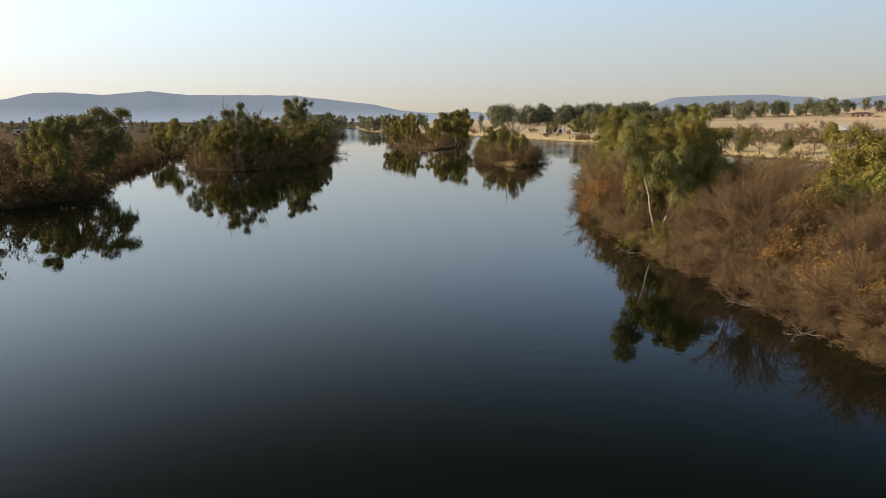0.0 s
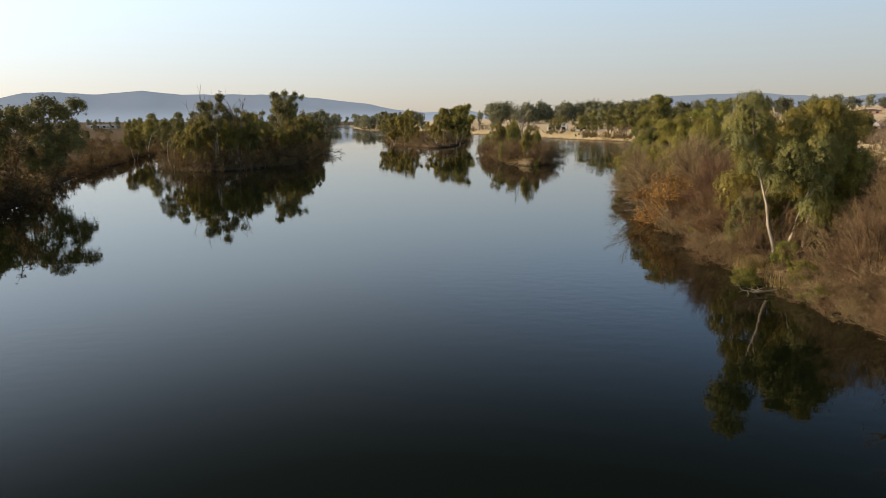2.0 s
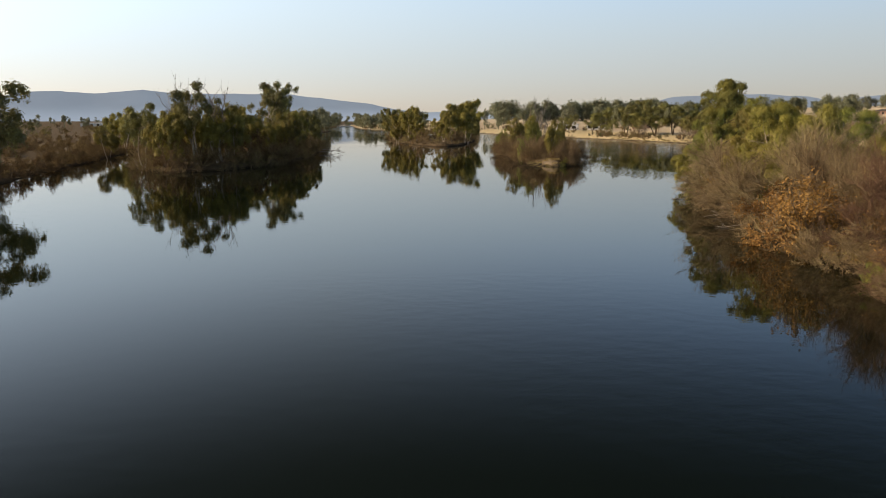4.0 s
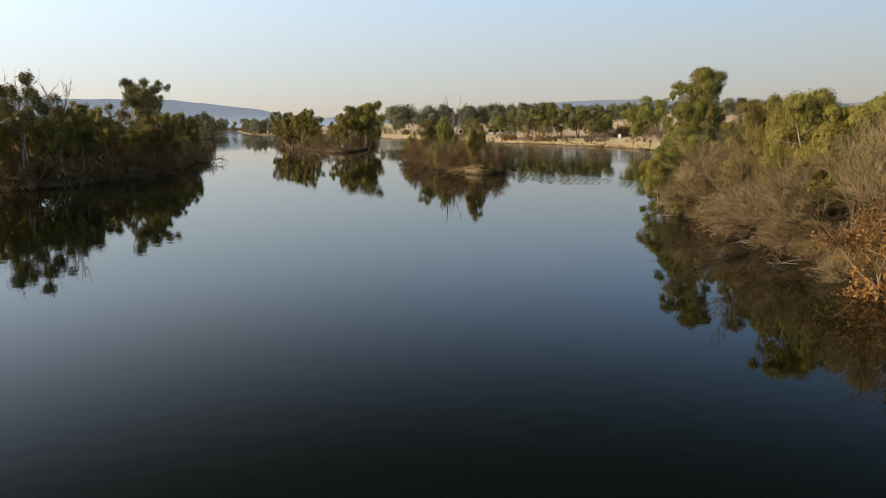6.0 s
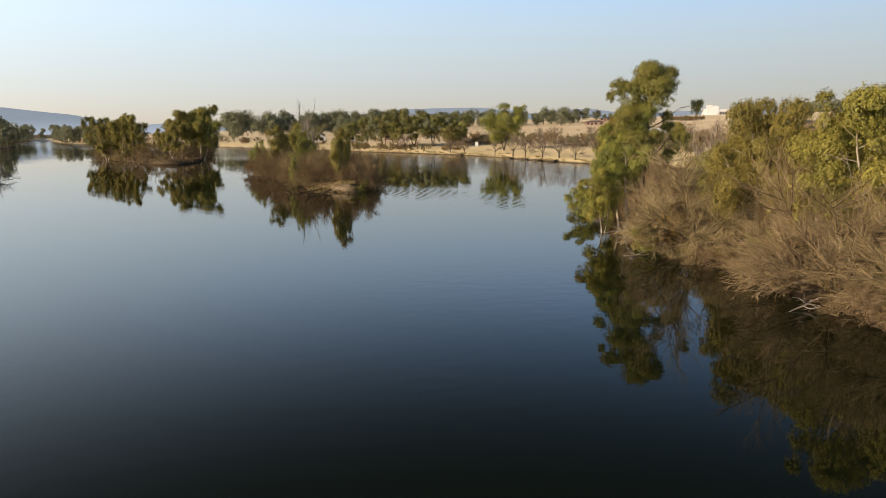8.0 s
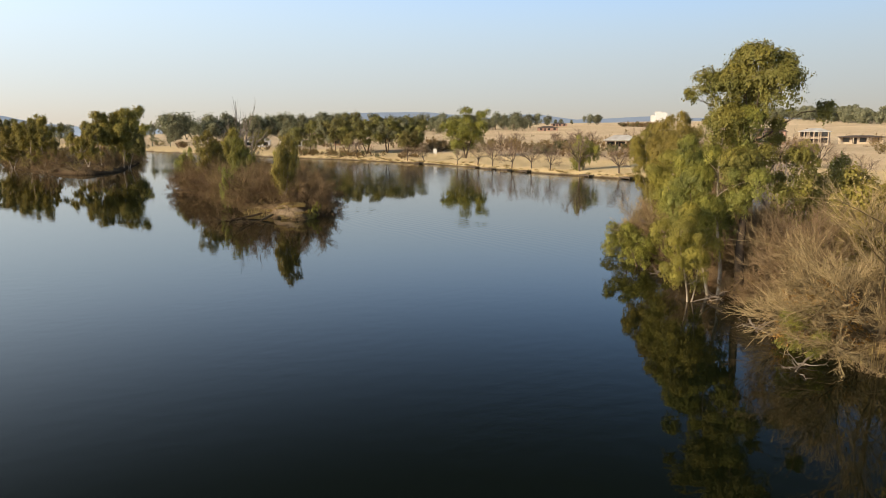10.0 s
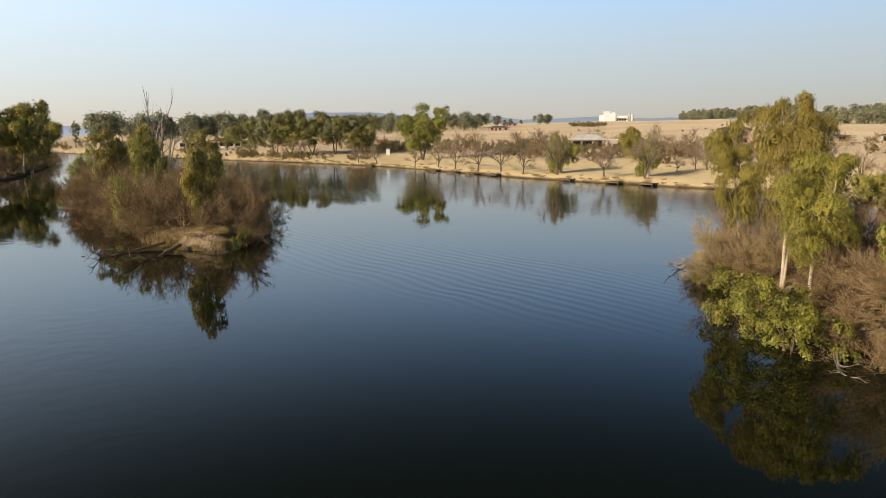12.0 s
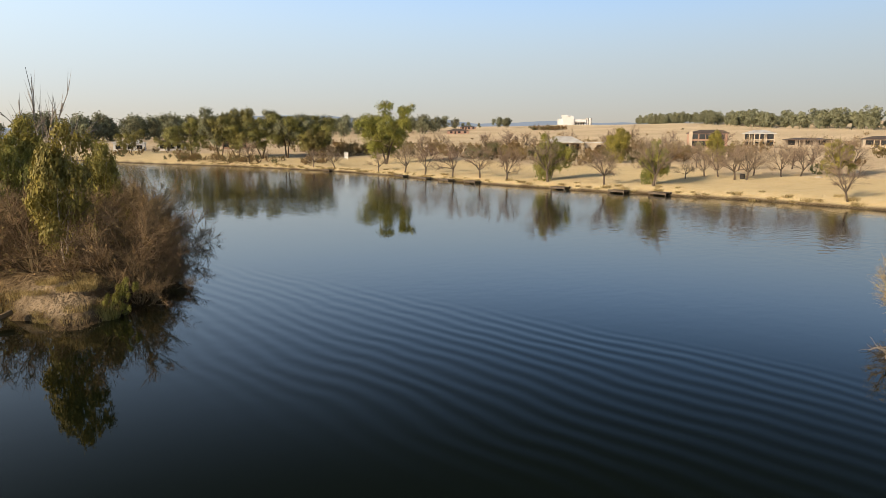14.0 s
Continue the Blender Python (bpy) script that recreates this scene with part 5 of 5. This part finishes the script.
def two_storey_house(wall, roof, w, d, h, verandah):
    """Front faces -y. Two floors of windows, a hipped roof, a chimney stack or a pillared verandah."""
    ob = new("house")
    box_part("wall", (-w / 2, 0, -0.5, w / 2, d, h), wall, ob)
    hip("roof", -w / 2, 0, w / 2, d, h, 1.3, roof, ob)
    if verandah:
        box_part("balcony", (-w / 2, -2.2, h * 0.47, w * 0.2, 0, h * 0.47 + 0.3), CREAM, ob)
        for i in range(5):
            x = -w / 2 + 0.2 + i * (w * 0.7 - 0.4) / 4
            box_part("pillar", (x - 0.15, -2.1, -0.5, x + 0.15, -1.8, h), CREAM, ob)
        hip("verandah_roof", -w / 2, -2.2, w * 0.2, 0, h, 0.5, roof, ob, 0.3)
    else:
        box_part("bay", (w * 0.16, -1.6, -0.5, w / 2, 0, h), wall, ob)
        hip("bay_roof", w * 0.16, -1.6, w / 2, 1.6, h, 1.1, roof, ob, 0.4)
        box_part("chimney", (-w / 2 + 0.6, -0.7, -0.5, -w / 2 + 1.7, 0, h + 0.9), CREAM, ob)
    for x in (-0.3, -0.12, 0.04) if not verandah else (-0.36, -0.1, 0.1, 0.36):
        for z in (0.9, h * 0.5 + 0.7):
            opening(ob, x * w, z, 1.7, 1.5)
    if not verandah:
        for z in (0.9, h * 0.5 + 0.7):
            opening(ob, w * 0.33, z, 2.2, 1.4, -1.6)
    return ob


def low_house(wall, roof, w, d, h, open_front=True, rise=1.6):
    ob = new("house")
    box_part("wall", (-w / 2, 0, -0.5, w / 2, d, h), wall, ob)
    hip("roof", -w / 2, -1.8 if open_front else 0, w / 2, d, h, rise, roof, ob, 0.5, 0.3)
    if open_front:
        for i in range(4):
            x = -w / 2 + 0.2 + i * (w - 0.4) / 3
            box_part("pillar", (x - 0.14, -1.8, -0.5, x + 0.14, -1.5, h), wall, ob)
    for x in (-0.33, 0.05, 0.33):
        opening(ob, x * w, 0.9, 1.8, 1.3)
    opening(ob, -0.14 * w, 0.1, 1.1, 2.05, 0, "door")
    return ob


FACE = -55.0
stand(two_storey_house(BRICK, DARK_ROOF, 12.6, 9, 4.9, False), 216, 254, FACE, "pink brick two-storey house with a dark hipped roof", "house", "houses above the river")
stand(two_storey_house(CREAM, PALE_ROOF, 9, 7, 4.5, True), 219, 237.5, FACE - 4, "two-storey house with pillared verandah and pale roof", "house", "houses above the river")
stand(low_house(CREAM, DARK_ROOF, 13, 7, 2.4, True, 0.7), 230, 228, FACE - 6, "long low cream house with an open verandah", "house", "houses above the river")
stand(low_house(CREAM, DARK_ROOF, 10, 7, 2.5, False, 1.0), 232, 207, FACE - 8, "low brown-roofed house behind bare trees", "house", "houses above the river")
stand(low_house(CREAM, PALE_ROOF, 9, 7, 2.6, True, 1.7), 140, 244.5, FACE + 10, "single-storey cream house with a pale hipped roof", "house", "houses above the river")
ob = new("flat_roofed_annexe")
box_part("wall", (-3, 0, -0.5, 3, 5, 2.6), CREAM, ob)
box_part("roof", (-3.2, -0.3, 2.6, 3.2, 5.2, 2.85), PALE_ROOF, ob)
opening(ob, 0.8, 0.8, 1.6, 1.2)
stand(ob, 146.5, 239, FACE + 10, "flat-roofed cream annexe beside a low house", "building")
stand(low_house(PLASTER, PALE_ROOF, 11, 7, 3.0, False, 1.4), 64, 398, -15, "small white house near the far shore", "house", "cottages near the shore")
stand(low_house(PLASTER, DARK_ROOF, 9, 7, 2.8, True, 1.6), 76, 384, -20, "white cottage with a brown roof and verandah", "house", "cottages near the shore")
stand(low_house(BRICK, DARK_ROOF, 9, 6, 2.7, False, 1.4), 96, 372, -20, "small brick cottage with a dark roof", "house", "cottages near the shore")
stand(low_house(BRICK, DARK_ROOF, 17, 9, 2.6, False, 1.6), 342, 566, -32, "low brown farm shed with dark roof", "shed", "farm sheds")
stand(low_house(BRICK, DARK_ROOF, 15, 8, 2.4, False, 1.2), 408, 640, -35, "small brown farm shed in the dry field", "shed", "farm sheds")
stand(low_house(PLASTER, PALE_ROOF, 24, 8, 2.6, False, 0.9), -292, 616, 25, "low white shed on the flat plain", "shed", "farm sheds")
stand(low_house(PLASTER, DARK_ROOF, 16, 9, 3.4, False, 2.2), -250, 416, 30, "dark-roofed farmhouse with a white wall", "house")

# white factory on the hill
ob = new("factory")
box_part("hall", (-26, 0, -1, -6, 16, 13), PLASTER, ob)
box_part("low_hall", (-6, 2, -1, 16, 16, 8.5), PLASTER, ob, "low white hall")
box_part("parapet", (-27, -0.4, 13, -16, 16.4, 15), PLASTER, ob)
box_part("penthouse", (-14, 3, 13.004, -9, 12, 14.2), PLASTER, ob)
box_part("annexe", (-34, 4, -1, -26.004, 14, 9.5), PLASTER, ob)
box_part("canopy", (-6, -3, 5.0, 12, 1.99, 5.4), PALE_ROOF, ob)
box_part("roof", (-6.2, 1.6, 8.5, 16, 16.2, 9.0), PALE_ROOF, ob)
for x in (18.5, 24):
    t = Shape()
    t.tube([(x, 6, -1), (x, 6, 10.5), (x, 6, 11.2)], [2.7, 2.7, 0.4], 20)
    piece("silo", t, PALE_ROOF, ob, "pale round silo", smooth=False)
for i in range(4):
    opening(ob, -2 + i * 4.5, 1, 2.6, 3.0, 2, "door")
stand(ob, 578, 663, -40, "white factory with round silos on the hill", "factory", sink=0.5)
ob.scale = (0.62, 0.75, 0.75)


def jetty(x, y, turn, w=2.4, d=1.3):
    ob = new("jetty")
    for i in range(6):
        a = -d + i * d / 6 * 1.2
        box_part("plank", (-w / 2, a, 0.36, w / 2, a + d / 6 * 1.2 - 0.03, 0.42), PLANK, ob)
    for px in (-w / 2 + 0.1, w / 2 - 0.1):
        for py in (-d + 0.1, 0.0):
            t = Shape()
            t.tube([(px, py, -0.9), (px, py, 0.5)], [0.08, 0.07], 7)
            piece("post", t, PLANK, ob)
    box_part("beam", (-w / 2, -d + 0.02, 0.18, w / 2, -d + 0.12, 0.355), PLANK, ob)
    ob.matrix_basis = pose(x, y, 0, 0, 0, turn)
    return tagged(ob, "small dark wooden fishing jetty at the water's edge", "jetty", "fishing jetties")


for x, y in [(79.6, 183.9), (81.4, 175.2), (82.8, 169.9), (77.6, 222.4), (77.3, 214.5), (77.2, 207.8), (77.9, 201.6), (77.0, 251.5)]:
    jetty(x, y, -82)

# sign, bin, stones, weir
ob = new("notice_board")
box_part("board", (-0.5, -0.04, 0.5, 0.5, 0.04, 2.0), PLASTER, ob)
for x in (-0.35, 0.35):
    box_part("leg", (x - 0.05, -0.05, -0.3, x + 0.05, 0.05, 0.497), PLASTER, ob)
stand(ob, 93, 275.4, -35, "blank white notice board on the bank", "sign")
s = Shape()
s.tube([(0, 0, -0.1), (0, 0, 0.75), (0, 0, 0.8)], [0.3, 0.34, 0.2], 12)
stand(piece("litter_bin", s, SHADE), 99.4, 169.5, 0, "dark litter bin under a bare tree", "bin")
rock_rng = np.random.default_rng(8)
for x, y, k in [(107, 163, 0.6), (93.5, 189, 0.5), (13.2, 143.2, 0.4), (15.6, 142.6, 0.45), (14.4, 142.2, 0.5)]:
    bm = bmesh.new()
    bmesh.ops.create_icosphere(bm, subdivisions=2, radius=k)
    for v in bm.verts:
        v.co *= 1 + 0.25 * noise.noise(v.co * 2 + Vector((x, y, 0)))
        v.co.z *= 0.55
    me = bpy.data.meshes.new("stone")
    bm.to_mesh(me)
    bm.free()
    me.materials.append(CREAM)
    stand(new("stone", me), x, y, 0, "pale rounded stone on the bank", "stone", "stones")
ob = new("weir")
box_part("wall", (-26, 0, -1, 26, 2.5, 1.1), PLASTER, ob)
for i in range(6):
    box_part("pier", (-22 + i * 8.6, -0.8, -1, -20.6 + i * 8.6, 3, 2.0), PLASTER, ob)
box_part("deck", (-28, -0.5, 2.0, 28, 2.8, 2.4), PLASTER, ob)
stand(ob, -118, 880, 10, "low white concrete weir across the distant river", "weir", z=0, sink=0)


def lawn():
    """A small patch of watered green grass on the left bank."""
    s = Shape()
    n = 12
    cx, cy = -50.5, 78.0
    v = []
    for j in range(n):
        for i in range(n):
            x, y = cx + (i / (n - 1) - 0.5) * 4.5, cy + (j / (n - 1) - 0.5) * 5
            v.append((x, y, ground_at(x, y) + 0.05))
    s.add(v, [(j * n + i, j * n + i + 1, (j + 1) * n + i + 1, (j + 1) * n + i) for j in range(n - 1) for i in range(n - 1)])
    tagged(piece("lawn", s, material("mown green grass", (0.2, 0.26, 0.06), 0.9, 0.3, 1.5, 0.03, second=(0.14, 0.19, 0.05)), smooth=True), "patch of green mown grass on the bank", "lawn", kind="structure")


lawn()
